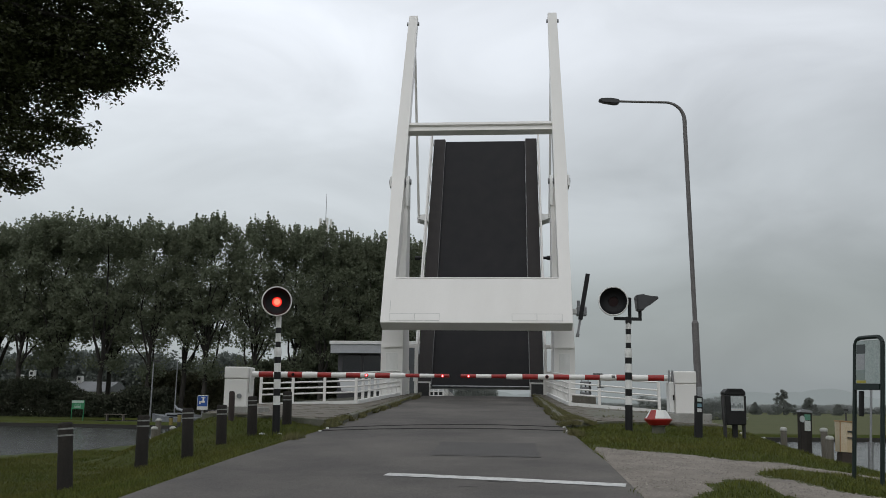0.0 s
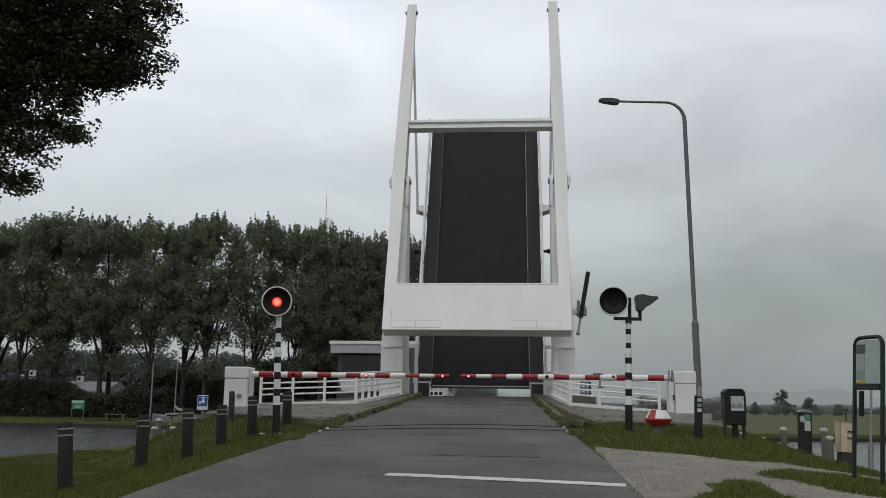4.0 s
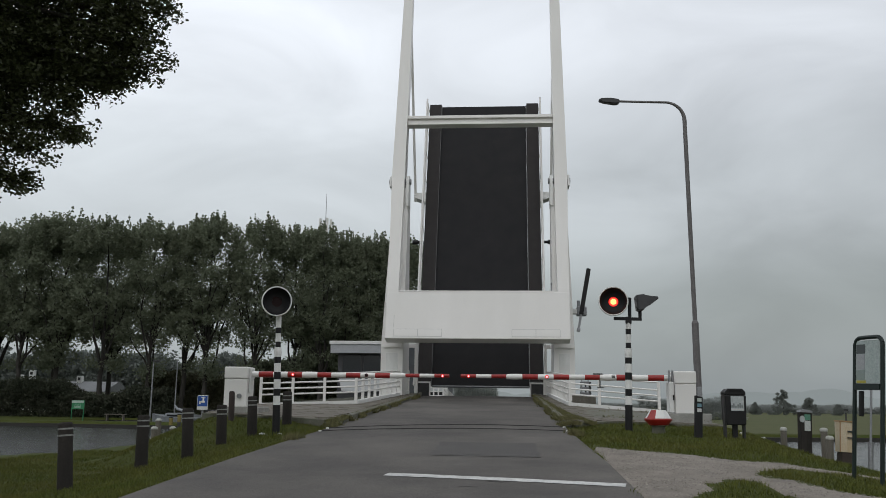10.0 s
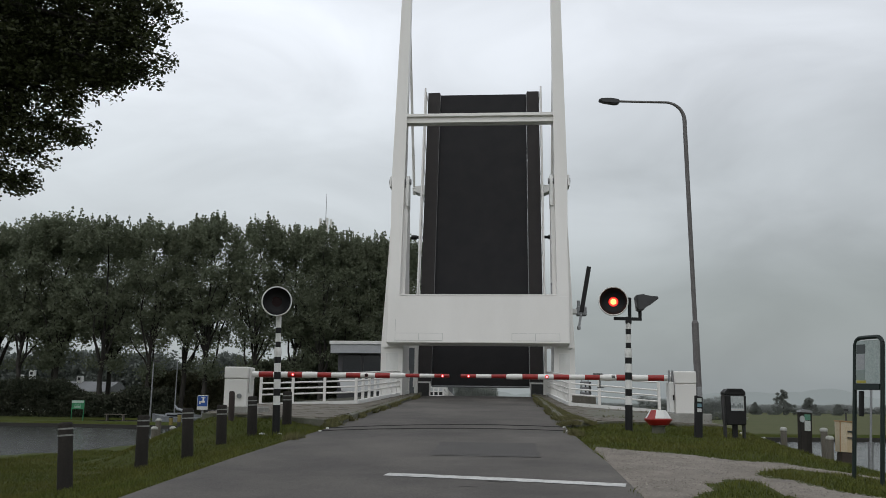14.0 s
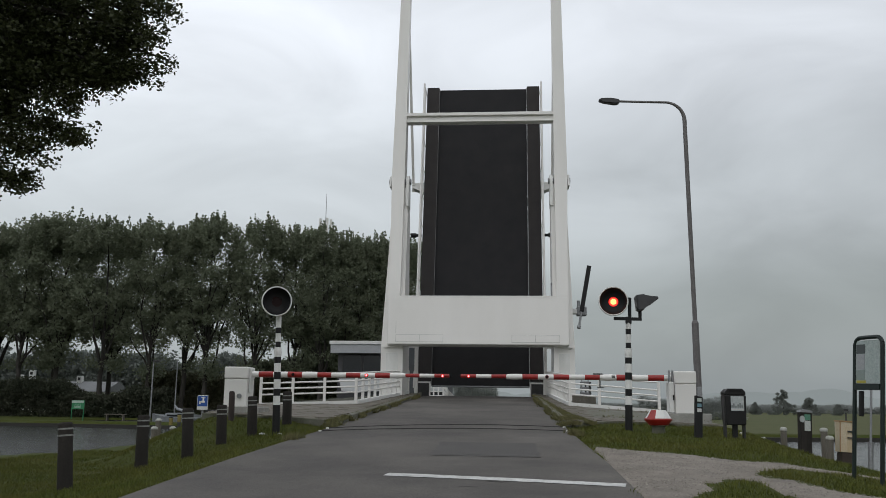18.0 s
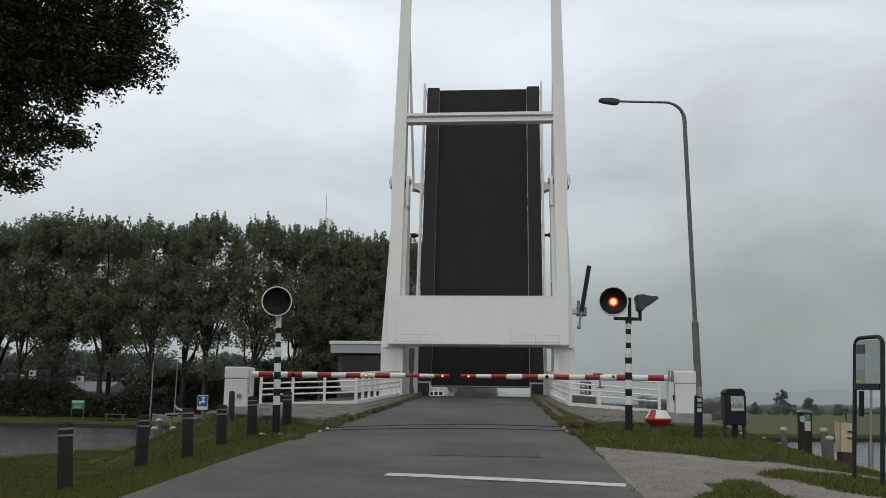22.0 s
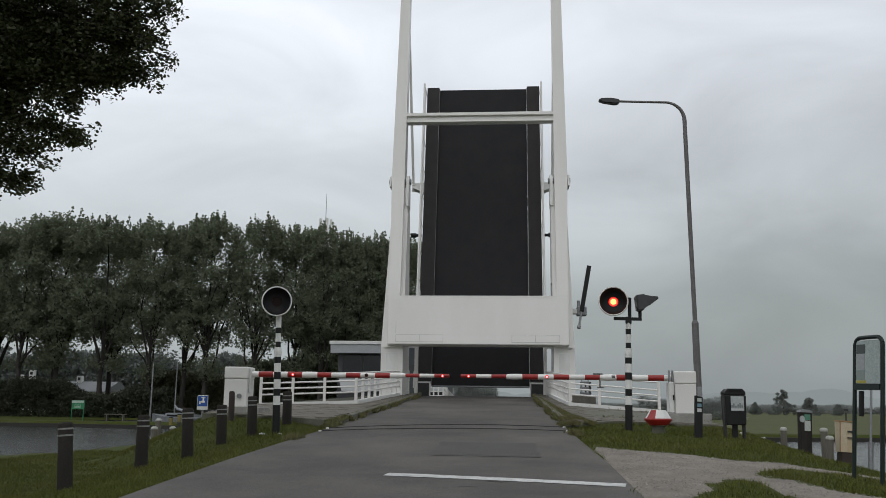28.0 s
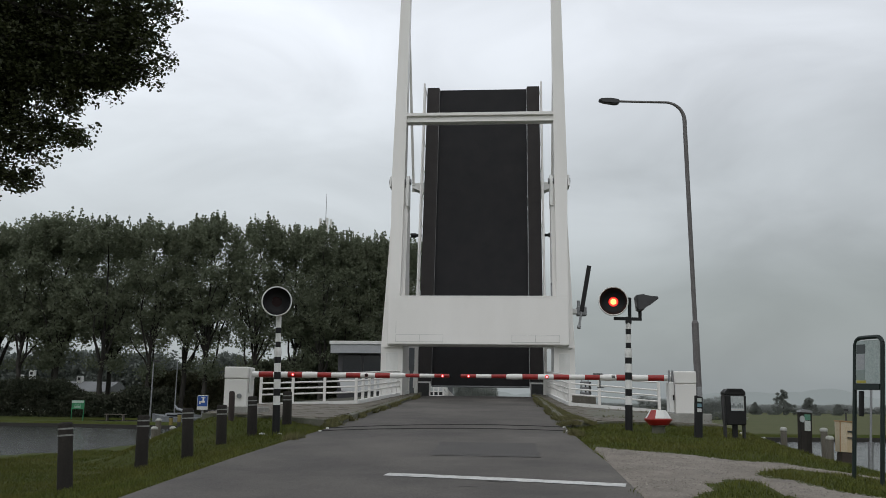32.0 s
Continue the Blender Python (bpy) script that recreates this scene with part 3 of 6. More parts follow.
walk_l = pavement(LEFT_WALK, "weathered grey-brown paved footway beside the bridge road")
walk_r = pavement(RIGHT_WALK, "weathered grey-brown paved footway with weeds at its edge")
kerb_row(-1, 19.6, 37.3, walk_l)
kerb_row(1, 20.2, 37.3, walk_r)


def ribbon(name, pts, width, lift, material, label, category):
    """A thin flat band laid on the road along plan points."""
    bm = bm_new()
    rows = []
    pts = [Vector(p) for p in pts]
    for i, p in enumerate(pts):
        d = (pts[min(i + 1, len(pts) - 1)] - pts[max(i - 1, 0)]).normalized()
        nrm = Vector((-d.y, d.x))
        w = width * random.uniform(0.93, 1.07) / 2
        row = []
        for s in (-1, 1):
            q = p + nrm * w * s
            row.append(bm.verts.new((q.x, q.y, road_z(q.y) - 0.012 * (q.x / 2.6) ** 2 + lift)))
        rows.append(row)
    for a, b in zip(rows, rows[1:]):
        bm.faces.new((a[0], a[1], b[1], b[0]))
    return tagged(part(name, bm, material), label, category, kind="structure")


ribbon("give_way_line", [(-0.39 + 3.03 * k / 24, 11.37 - 0.53 * k / 24) for k in range(25)], 0.28, 0.006, LINE, "worn white line painted across the lane", "road marking")
for crest, bow in ((19.13, 0.078), (20.29, 0.108)):
    t = thing("counter_tube", "black rubber traffic counter tube lying across the road", "rubber tube", group="traffic counter tubes")
    bm = bm_new()
    pts = []
    for k in range(31):
        x = -2.76 + 5.25 * k / 30
        y = crest - bow * (x - 0.9) ** 2 + 0.012 * math.sin(k * 1.3)
        pts.append((x, y, road_z(y) - 0.012 * (x / 2.6) ** 2 + 0.016))
    hose(bm, pts, 0.009)
    part("tube", bm, mat("dusty_rubber", (0.030, 0.029, 0.028), (0.022, 0.021, 0.021), 0.8), t)
    for p in (pts[0], pts[-1]):
        bm = bm_new()
        box(bm, p[0] - 0.03, p[0] + 0.03, p[1] - 0.02, p[1] + 0.02, p[2] - 0.02, p[2] + 0.012, bev=0.006)
        part("clamp", bm, WHITE_WORN, t, "pale clamp")
for pts, w in (([(0.95, 10.92), (1.1, 10.86), (1.2, 10.9)], 0.04), ([(0.6, 10.4), (0.72, 10.43), (0.86, 10.37)], 0.035)):
    fine = []
    for (xa, ya), (xb, yb) in zip(pts, pts[1:]):
        for k in range(6):
            u = k / 6
            fine.append((xa + (xb - xa) * u + random.uniform(-0.02, 0.02), ya + (yb - ya) * u + random.uniform(-0.02, 0.02)))
    ribbon("road_crack", fine, w, 0.004, mat("crack_tar", (0.042, 0.039, 0.036), None, 0.8), "dark broken crack in the worn asphalt", "road crack")
bm = bm_new()
pv = []
for k in range(13):
    y = 13.7 + 2.3 * k / 12
    pv.append([bm.verts.new((-0.03 + 1.74 * i / 4 + random.uniform(-0.02, 0.02), y, road_z(y) + 0.005 - 0.012 * (i / 8) ** 2)) for i in range(5)])
for a, b in zip(pv, pv[1:]):
    for i in range(4):
        bm.faces.new((a[i], a[i + 1], b[i + 1], b[i]))
tagged(part("road_patch", bm, PATCH), "darker rectangular repair patch in the asphalt", "road patch", kind="structure")

GRAVEL_EDGE = [(2.66, 7.5), (2.62, 12.2), (2.64, 14.4), (2.66, 16.5), (2.8, 16.1), (3.2, 15.56), (4.07, 15.0), (4.9, 14.65), (5.74, 14.45), (6.13, 14.3), (6.6, 14.1), (7.6, 13.7), (8.6, 13.3), (8.4, 13.1), (7.4, 13.45), (6.36, 13.78), (5.96, 13.8), (5.53, 13.75), (5.18, 13.44), (4.79, 12.88), (5.12, 12.47), (5.31, 12.14), (5.4, 11.78), (5.55, 11.5), (5.8, 11.3), (6.6, 10.9), (8, 10.4), (12, 9), (12, 6), (4, 5)]


GRASS_ISLAND = [(3.77, 11.35), (3.96, 11.74), (4.25, 12.08), (4.49, 12.12), (4.53, 11.82), (4.45, 11.23), (4.52, 10.94), (4.62, 10.76), (4.6, 10.2), (4.3, 8.5), (3.1, 8.5), (3.23, 9.73), (3.5, 10.55), (3.85, 11.1)]


def on_gravel(x, y):
    a, b = x + 0.1 * noise.noise((x * 2, y * 2, 2)) + 0.04 * noise.noise((x * 7, y * 7, 2)), y + 0.1 * noise.noise((x * 2, y * 2, 9)) + 0.05 * noise.noise((x * 7, y * 7, 5))
    return inside(GRAVEL_EDGE, a, b) and not inside(GRASS_ISLAND, a, b)


def whole(x, y):
    return all(on_gravel(x + dx, y + dy) for dx in (-0.05, 0.05) for dy in (-0.05, 0.05))


def gravel_lot():
    """A draped sheet of shell gravel, with loose stones."""
    step = 0.1
    verts, faces, at = [], [], {}
    xs = np.arange(2.6, 18.2, step)
    ys = np.arange(5, 16.8, step)

    def vid(i, j):
        if (i, j) not in at:
            x, y = 2.6 + i * step, 5 + j * step
            at[i, j] = len(verts)
            verts.append((x + 0.05 * noise.noise((x * 3, y * 3, 1)), y + 0.05 * noise.noise((x * 3, y * 3, 7)), lie(x, y) + (0.02 + 0.008 * noise.noise((x * 1.5, y * 1.5, 3)) if whole(x, y) else -0.03)))
        return at[i, j]
    for i in range(len(xs)):
        for j in range(len(ys)):
            x, y = 2.6 + (i + 0.5) * step, 5 + (j + 0.5) * step
            if on_gravel(x, y):
                faces.append((vid(i, j), vid(i + 1, j), vid(i + 1, j + 1), vid(i, j + 1)))
    g = raw("gravel_drive", verts, faces, GRAVEL, smooth=True)
    tagged(g, "pale shell gravel drive beside the road", "gravel", kind="structure")
    verts, faces = [], []
    for _ in range(16000):
        x, y = random.uniform(2.6, 9), random.uniform(8, 16.5)
        if not whole(x, y):
            continue
        z = lie(x, y) + 0.024
        r = random.uniform(0.005, 0.015)
        b = len(verts)
        verts += [(x - r, y, z), (x, y - r, z), (x + r, y, z), (x, y + r, z), (x, y, z + r * 0.8)]
        faces += [(b, b + 1, b + 4), (b + 1, b + 2, b + 4), (b + 2, b + 3, b + 4), (b + 3, b, b + 4)]
    tagged(raw("loose_gravel", verts, faces, mat("pale_stones", (0.30, 0.275, 0.24), (0.14, 0.122, 0.104), 0.85, var=0.4, bump=0.0)), "loose pale shell gravel on the drive", "gravel", kind="stuff")


gravel_lot()

# ---- abutments and far railings ----
for y0, y1 in ((36.9, 37.75), (52.7, 54.2)):
    bm = bm_new()
    box(bm, -4.8, 4.8, y0 + 0.35, y1, -2.5, 1.38)
    tagged(part("abutment", bm, CONCRETE), "grey concrete bridge abutment standing in the canal", "abutment", kind="structure")
for s in (-1, 1):
    b = thing("abutment_upstand", "dark steel upstand with a white edge beside the bridge gap", "upstand")
    bm = bm_new()
    box(bm, min(s * 2.2, s * 2.92), max(s * 2.2, s * 2.92), 37.35, 37.75, 1.6, 2.22, bev=0.01)
    part("plate", bm, DARKSTEEL, b)
    bm = bm_new()
    box(bm, min(s * 2.16, s * 2.95), max(s * 2.16, s * 2.95), 37.3, 37.36, 2.2, 2.27)
    box(bm, min(s * 2.16, s * 2.22), max(s * 2.16, s * 2.22), 37.3, 37.36, 1.66, 2.2)
    part("edge_trim", bm, WHITE_WORN, b, "white steel trim")
    bm = bm_new()
    box(bm, min(s * 2.74, s * 3.0), max(s * 2.74, s * 3.0), 37.2, 37.3, 1.7, 2.45, bev=0.01)
    part("end_plate", bm, WHITE, b)


def railing(pts, spacing, label, height=0.95, rails=(0.95, 0.68, 0.4), plinth=True):
    """A white steel railing along (x, y, z) points: posts, rails and a low plinth."""
    r = thing("bridge_railing", label, "railing", group="bridge railings")
    pts = [Vector(p) for p in pts]
    for a, b in zip(pts, pts[1:]):
        n = max(1, round((b - a).length / spacing))
        for i in range(n + (1 if b is pts[-1] else 0)):
            p = a.lerp(b, i / n)
            bm = bm_new()
            bar(bm, p + Vector((0, 0, -0.1)), p + Vector((0, 0, height)), 0.085, 0.085, (b - a).normalized())
            part("post", bm, WHITE, r)
        for h in rails:
            bm = bm_new()
            tube(bm, a + Vector((0, 0, h)), b + Vector((0, 0, h)), 0.027, n=8)
            part("rail", bm, WHITE, r)
        if plinth:
            bm = bm_new()
            bar(bm, a + Vector((0, 0, 0.005)), b + Vector((0, 0, 0.005)), 0.12, 0.15)
            part("plinth", bm, WHITE_WORN, r)
    return r


RAILS = (0.95, 0.7, 0.52, 0.34)
railing([(-6.65, 26.9, 1.19), (-3.65, 27.3, 1.31)], 1.0, "white steel railing flaring out from the bridge", rails=RAILS)
railing([(-3.65, 27.3, 1.31), (-3.05, 36.6, 1.76)], 0.95, "white steel railing along the bridge approach", rails=RAILS)
railing([(3.24, 28.5, 1.33), (6.12, 28.5, 1.13)], 0.96, "white steel railing flaring out over the bank", rails=RAILS)
railing([(2.9, 36.6, 1.76), (3.24, 28.5, 1.33)], 0.95, "white steel railing along the bridge approach", rails=RAILS)
railing([(-3.75, 54, 1.58), (-2.85, 54, 1.58)], 0.3, "white steel railing across the far bank", rails=(0.95, 0.72, 0.5, 0.25), plinth=False)
railing([(-2.85, 54.1, 1.58), (-2.6, 64, 0.75)], 0.9, "white steel railing on the far side of the bridge", rails=(0.95, 0.72, 0.5, 0.25), plinth=False)
railing([(2.95, 54, 1.58), (3.1, 72, 0.3)], 1.5, "white steel railing on the far side of the bridge", plinth=False)
screen = thing("timber_screen", "grey-brown timber screen behind the railing", "screen", pose(3.36, 29.1, 0.2))
for k in range(6):
    bm = bm_new()
    box(bm, k * 0.132, k * 0.132 + 0.126, 0.003 * (k % 2), 0.03 + 0.003 * (k % 2), 0, 1.44 + 0.006 * (k % 3), bev=0.004)
    part("board", bm, WOOD, screen)
bm = bm_new()
for z in (1.46, 1.64, 1.82):
    box(bm, 0.30, 0.58, 0.05, 0.2, z, z + 0.09, bev=0.01)
part("control_box", bm, mat("grey_control_box", (0.20, 0.205, 0.21), (0.15, 0.155, 0.16), 0.6), screen, "grey shelved control rack")
bm = bm_new()
box(bm, 0.31, 0.35, 0.06, 0.12, 0.0, 1.98)
box(bm, 0.53, 0.57, 0.06, 0.12, 0.0, 1.98)
part("box_post", bm, STEEL, screen)

# ---- barriers ----


def machine(x0, x1, z, split, top, label):
    """A white cabinet with a hood, on a concrete footing; the boom leaves it on the road side."""
    m = thing("barrier_machine", label, "barrier machine", group="barrier machines")
    left = x0 < 0
    bm = bm_new()
    box(bm, x0, x1, 22.2, 22.85, z, split - 0.006, bev=0.015)
    part("cabinet", bm, WHITE, m)
    bm = bm_new()
    box(bm, x0 - 0.012, x1 + 0.012, 22.18, 22.87, split, top, bev=0.03)
    part("hood", bm, WHITE, m)
    bm = bm_new()
    if left:
        box(bm, x1 + 0.014, x1 + 0.05, 22.34, 22.66, z + 0.38, top - 0.06, bev=0.012)
    else:
        box(bm, x0 - 0.14, x0 - 0.013, 22.3, 22.7, z + 0.02, top - 0.28, bev=0.012)
    part("gear_column", bm, WHITE_WORN, m)
    bm = bm_new()
    if left:
        tube(bm, ((x0 + x1) / 2 + 0.12, 22.19, z + 0.28), ((x0 + x1) / 2 + 0.12, 22.165, z + 0.28), 0.065, n=16)
        tube(bm, ((x0 + x1) / 2 + 0.12, 22.166, z + 0.28), ((x0 + x1) / 2 + 0.12, 22.15, z + 0.28), 0.03, n=12)
        part("lock", bm, STEEL, m, "round steel lock")
    else:
        box(bm, x0 - 0.05, x0 - 0.02, 22.28, 22.305, z + 0.33, z + 0.46)
        part("slot", bm, BLACK, m, "dark slot")
    bm = bm_new()
    box(bm, x0 - (0.05 if left else 0.2), x1 + (0.4 if left else 0.33), 22.06, 23.0, z - 0.45, z, bev=0.02)
    part("footing", bm, CONCRETE, m, "pale concrete footing")
    for k in (() if left else (-0.14, -0.06)):
        bm = bm_new()
        box(bm, x0 + k, x0 + k + 0.04, 22.32, 22.38, top - 0.3, top + 0.02)
        part("bracket", bm, STEEL, m)
    return m


machine(-6.27, -5.665, 1.17, 1.905, 2.215, "white steel barrier machine on a concrete footing")
machine(5.45, 5.97, 1.14, 1.882, 2.2, "white steel barrier machine beside the lamp post")
LAMP_RED = glow("red_light", (1.0, 0.035, 0.02), 3.2)
LAMP_RED_HOT = glow("bright_red_light", (1.0, 0.03, 0.03), 2.2)
LAMP_CORE = glow("lamp_core", (1.0, 0.36, 0.09), 3.2)
LAMP_CORE_RED = glow("red_lamp_core", (1.0, 0.10, 0.06), 3.0)
BOOM_CORE = glow("boom_lamp_core", (1.0, 0.20, 0.22), 4.0)
LAMP_EDGE = glow("lamp_edge", (1.0, 0.02, 0.012), 0.55)
UNLIT = mat("unlit_red_lens", (0.016, 0.005, 0.005), (0.012, 0.005, 0.005), 0.5, spec=0.15, scale=30, bump=0.0)


def insert(parent, x, y, z, r, material, name="lens", core=None):
    """A round lamp insert that can turn on its upright axis: lit on one side, black on the other."""
    me = bpy.data.meshes.new(name)
    bm = bm_new()
    tube(bm, (0, -0.012, 0), (0, 0.012, 0), r, n=24)
    bmesh.ops.recalc_face_normals(bm, faces=bm.faces)
    for f in bm.faces:
        f.material_index = 1 if f.normal.y < -0.9 else 0
    if core:
        lit = [f for f in bm.faces if f.material_index]
        for f in bm.faces:
            f.material_index = 3 if f.material_index else 0
        bmesh.ops.inset_region(bm, faces=lit, thickness=r * 0.2)
        for f in lit:
            f.material_index = 1
        bmesh.ops.inset_region(bm, faces=lit, thickness=r * 0.22)
        for f in lit:
            f.material_index = 2
    bm.to_mesh(me)
    bm.free()
    for m in (UNLIT, material, core or material, LAMP_EDGE):
        me.materials.append(m)
    ob = new(name, me)
    ob.parent = parent
    ob.location = (x, y, z)
    return tagged(ob, "red signal lens")


BOOM_LAMPS = []


def boom(root, tip, thin_from, lamps, label):
    b = thing("barrier_boom", label, "barrier", pose(root, 22.5, 2.03), group="barrier booms")
    s = 1 if tip > root else -1
    n = round((abs(tip - root) - 0.2) / 0.395)
    w = (abs(tip - root) - 0.2) / n
    for k in range(n + 1):
        a, e = (0.2 + (k - 1) * w, 0.2 + k * w) if k else (0.0, 0.2)
        far = abs(root + s * e - tip) < thin_from
        r = 0.05 if far else 0.078 if k < 5 else 0.068
        bm = bm_new()
        dz = 0.0 if not far else 0.005
        tube(bm, (s * a, 0, dz), (s * e, 0, dz), r, n=14)
        red = (k % 2 == 1)
        part("band", bm, RED if red else WHITE, b, "red band" if red else "white band")
        if k == 4 or (not far and abs(root + s * (e + w) - tip) < thin_from):
            bm = bm_new()
            r1 = 0.07 if k == 4 else 0.053
            tube(bm, (s * (e - 0.3), 0, 0), (s * (e - 0.14), 0, 0), r + 0.006, n=14)
            tube(bm, (s * (e - 0.14), 0, 0), (s * (e + 0.02), 0, 0), r + 0.006, r1, n=14)
            part("sleeve", bm, WHITE, b)
    for x, kind in lamps:
        bm = bm_new()
        tube(bm, (x - root, -0.088, 0), (x - root, 0, 0), 0.046, n=16)
        part("lamp_housing", bm, RED, b)
        lens = insert(b, x - root, -0.1, 0.0, 0.038, LAMP_RED_HOT, "lamp_lens", BOOM_CORE)
        if kind:
            BOOM_LAMPS.append((lens, kind))
    if s < 0:
        bm = bm_new()
        box(bm, -1.84, -1.81, 0.02, 0.06, -0.27, 0.11, bev=0.008)
        box(bm, -2.0, -1.76, -0.03, 0.05, 0.075, 0.105, bev=0.006)
        box(bm, -1.9, -1.74, -0.03, 0.05, -0.275, -0.245, bev=0.006)
        part("sleeve_clamp", bm, DARKSTEEL, b, "dark steel clamp")
        bm = bm_new()
        for k in range(3):
            box(bm, -1.535 + 0.028 * k, -1.515 + 0.028 * k, -0.0875, -0.07, -0.012, 0.055)
        part("label_bars", bm, BLACK, b, "small dark printed mark")
    return b


boom(-5.63, -0.33, 0.85, [(-4.49, 1), (-2.52, 2), (-0.5, 0)], "closed red and white barrier boom with small red lamps")
boom(5.42, -0.03, 0.95, [(0.18, 0), (2.22, 1)], "closed red and white barrier boom with small red lamps")

# ---- flashing signals on banded posts ----
SIGNALS = []


def banded_post(t, h):
    """Black and white banded post: a wide lower length, a collar, a slimmer upper length."""
    edges = (0.0, 0.53, 0.70, 0.83, 1.01, 1.15, 1.32, 1.44, 1.62, 1.73, 1.89, 2.0, 2.3)
    bands = [(a, b, k % 2) for k, (a, b) in enumerate(zip(edges, edges[1:]))]
    for a, b, white in bands:
        if a > h:
            break
        b = min(b, h)
        r = 0.072 if a == 0 else 0.066 if a < 1.5 else 0.052
        bm = bm_new()
        tube(bm, (0, 0, a - (0.12 if a == 0 else 0)), (0, 0, b), r, n=18)
        part("band", bm, WHITE_WORN if white else BLACK, t, "white band" if white else "black band")
    bm = bm_new()
    lathe(bm, [(0.068, 1.47), (0.073, 1.49), (0.073, 1.57), (0.054, 1.61)], 18)
    part("collar", bm, WHITE_WORN, t)


DISH = mat("signal_backboard", (0.008, 0.008, 0.009), (0.006, 0.006, 0.0065), 0.45, spec=0.2, scale=4, fine=40, bump=0.02)


def signal(t, x, z, turn, core):
    """A round dark backboard with a pale rim, a shallow dish, a hood and a red lens."""
    head = new("signal_head")
    head.parent = t
    head.matrix_basis = pose(x, -0.1, z, 0, 0, turn)
    tagged(head, "round black warning light with a white rim")
    def ring(rs, material, name, n=40):
        bm = bm_new()
        rows = []
        for r, y in rs:
            rows.append([bm.verts.new((r * math.cos(2 * math.pi * i / n), y, r * math.sin(2 * math.pi * i / n))) for i in range(n)])
        for a, b in zip(rows, rows[1:]):
            for i in range(n):
                k = (i + 1) % n
                f = bm.faces.new((a[i], a[k], b[k], b[i]))
                f.smooth = True
        me = mesh_of(name, bm, material)
        ob = new(name, me)
        ob.parent = head
        return ob
    ring([(0.264, -0.035), (0.272, -0.05), (0.286, -0.05), (0.292, -0.03), (0.288, 0.02), (0.262, 0.02)], WHITE_WORN, "rim")
    ring([(0.266, -0.04), (0.22, 0.02), (0.15, 0.05), (0.108, 0.055), (0.098, 0.056), (0.098, 0.07), (0.14, 0.07), (0.14, 0.195), (0.0, 0.195)], DISH, "dish")
    ring([(0.28, 0.02), (0.26, 0.07), (0.12, 0.2), (0.0, 0.2)], BLACK, "back_shell")
    return insert(head, 0, 0.09, 0.0, 0.097, LAMP_RED, "lens", core)


zl = thing("signal_post", "black and white banded post with a flashing red bridge light", "signal post", pose(-4.117, 19.594, 0.596, 0, -1.2, 0) @ Matrix.Scale(1.214, 4), group="flashing signals")
banded_post(zl, 2.24)
SIGNALS.append((signal(zl, -0.02, 2.50, 13, LAMP_CORE_RED), 0))
zr = thing("signal_post", "black and white banded post carrying two round bridge lights", "signal post", pose(3.939, 19.9, 0.712, 0, 1.2, 0) @ Matrix.Scale(1.1754, 4), group="flashing signals")
banded_post(zr, 2.12)
bm = bm_new()
bar(bm, (-0.28, 0, 2.2), (0.26, 0, 2.2), 0.06, 0.06)
box(bm, -0.05, 0.06, -0.05, 0.05, 2.1, 2.24, bev=0.01)
part("bracket", bm, BLACK, zr, "black steel bracket")
for x in (0.03, 0.23):
    bm = bm_new()
    tube(bm, (x, 0, 2.2), (x, 0.0, 2.62 if x < 0.1 else 2.4), 0.035, n=10)
    part("arm", bm, BLACK, zr)
SIGNALS.append((signal(zr, -0.30, 2.53, -7, LAMP_CORE), 1))
bm = bm_new()
prism(bm, [(0.13, 2.66), (0.32, 2.69), (0.32, 2.64), (0.57, 2.65), (0.585, 2.61), (0.44, 2.52), (0.40, 2.47), (0.33, 2.45), (0.28, 2.36), (0.17, 2.36)], -0.16, 0.16, "y")
bmesh.ops.bevel(bm, geom=list(bm.edges), offset=0.02, segments=2, affect="EDGES")
part("side_light", bm, mat("grey_hood", (0.045, 0.046, 0.05), (0.03, 0.03, 0.033), 0.5, bump=0.03), zr, "dark hooded light turned along the bank")

# ---- street lamp ----
lamp = thing("street_lamp", "tall slim grey steel street lamp with a curved arm", "street lamp", pose(6.42, 24, 0.9))
bm = bm_new()
tube(bm, (0, 0, -0.1), (-0.02, 0, 2.7), 0.1, 0.095, n=16, cap=False)
tube(bm, (-0.02, 0, 2.7), (-0.02, 0, 2.78), 0.095, 0.062, n=16, cap=False)
pts = [(-0.02, 0, 2.78), (-0.08, 0, 8.6)]
for k in range(1, 9):
    a = k / 8 * math.pi / 2 * 0.94
    pts.append((-0.08 - 0.55 * (1 - math.cos(a)), 0, 8.6 + 0.55 * math.sin(a)))
pts.append((-1.95, 0, 9.2))
for i, (p, q) in enumerate(zip(pts, pts[1:])):
    tube(bm, p, q, 0.062 - 0.003 * i if i else 0.062, 0.06 - 0.003 * i, n=14, cap=False)
part("column", bm, mat("lamp_column_paint", (0.17, 0.165, 0.165), (0.11, 0.10, 0.098), 0.6, 0.2, scale=3, fine=30, bump=0.1), lamp)
bm = bm_new()
prism(bm, [(-1.93, 9.24), (-1.93, 9.14), (-2.05, 9.1), (-2.4, 9.17), (-2.55, 9.22), (-2.5, 9.28), (-2.2, 9.29)], -0.11, 0.11, "y")
bmesh.ops.bevel(bm, geom=list(bm.edges), offset=0.025, segments=2, affect="EDGES")
part("lantern", bm, DARKSTEEL, lamp, "flat dark lantern head")
bm = bm_new()
box(bm, -0.06, 0.06, -0.106, -0.08, 0.5, 0.95, bev=0.01)
part("hatch", bm, STEEL, lamp)

# ---- bollards ----


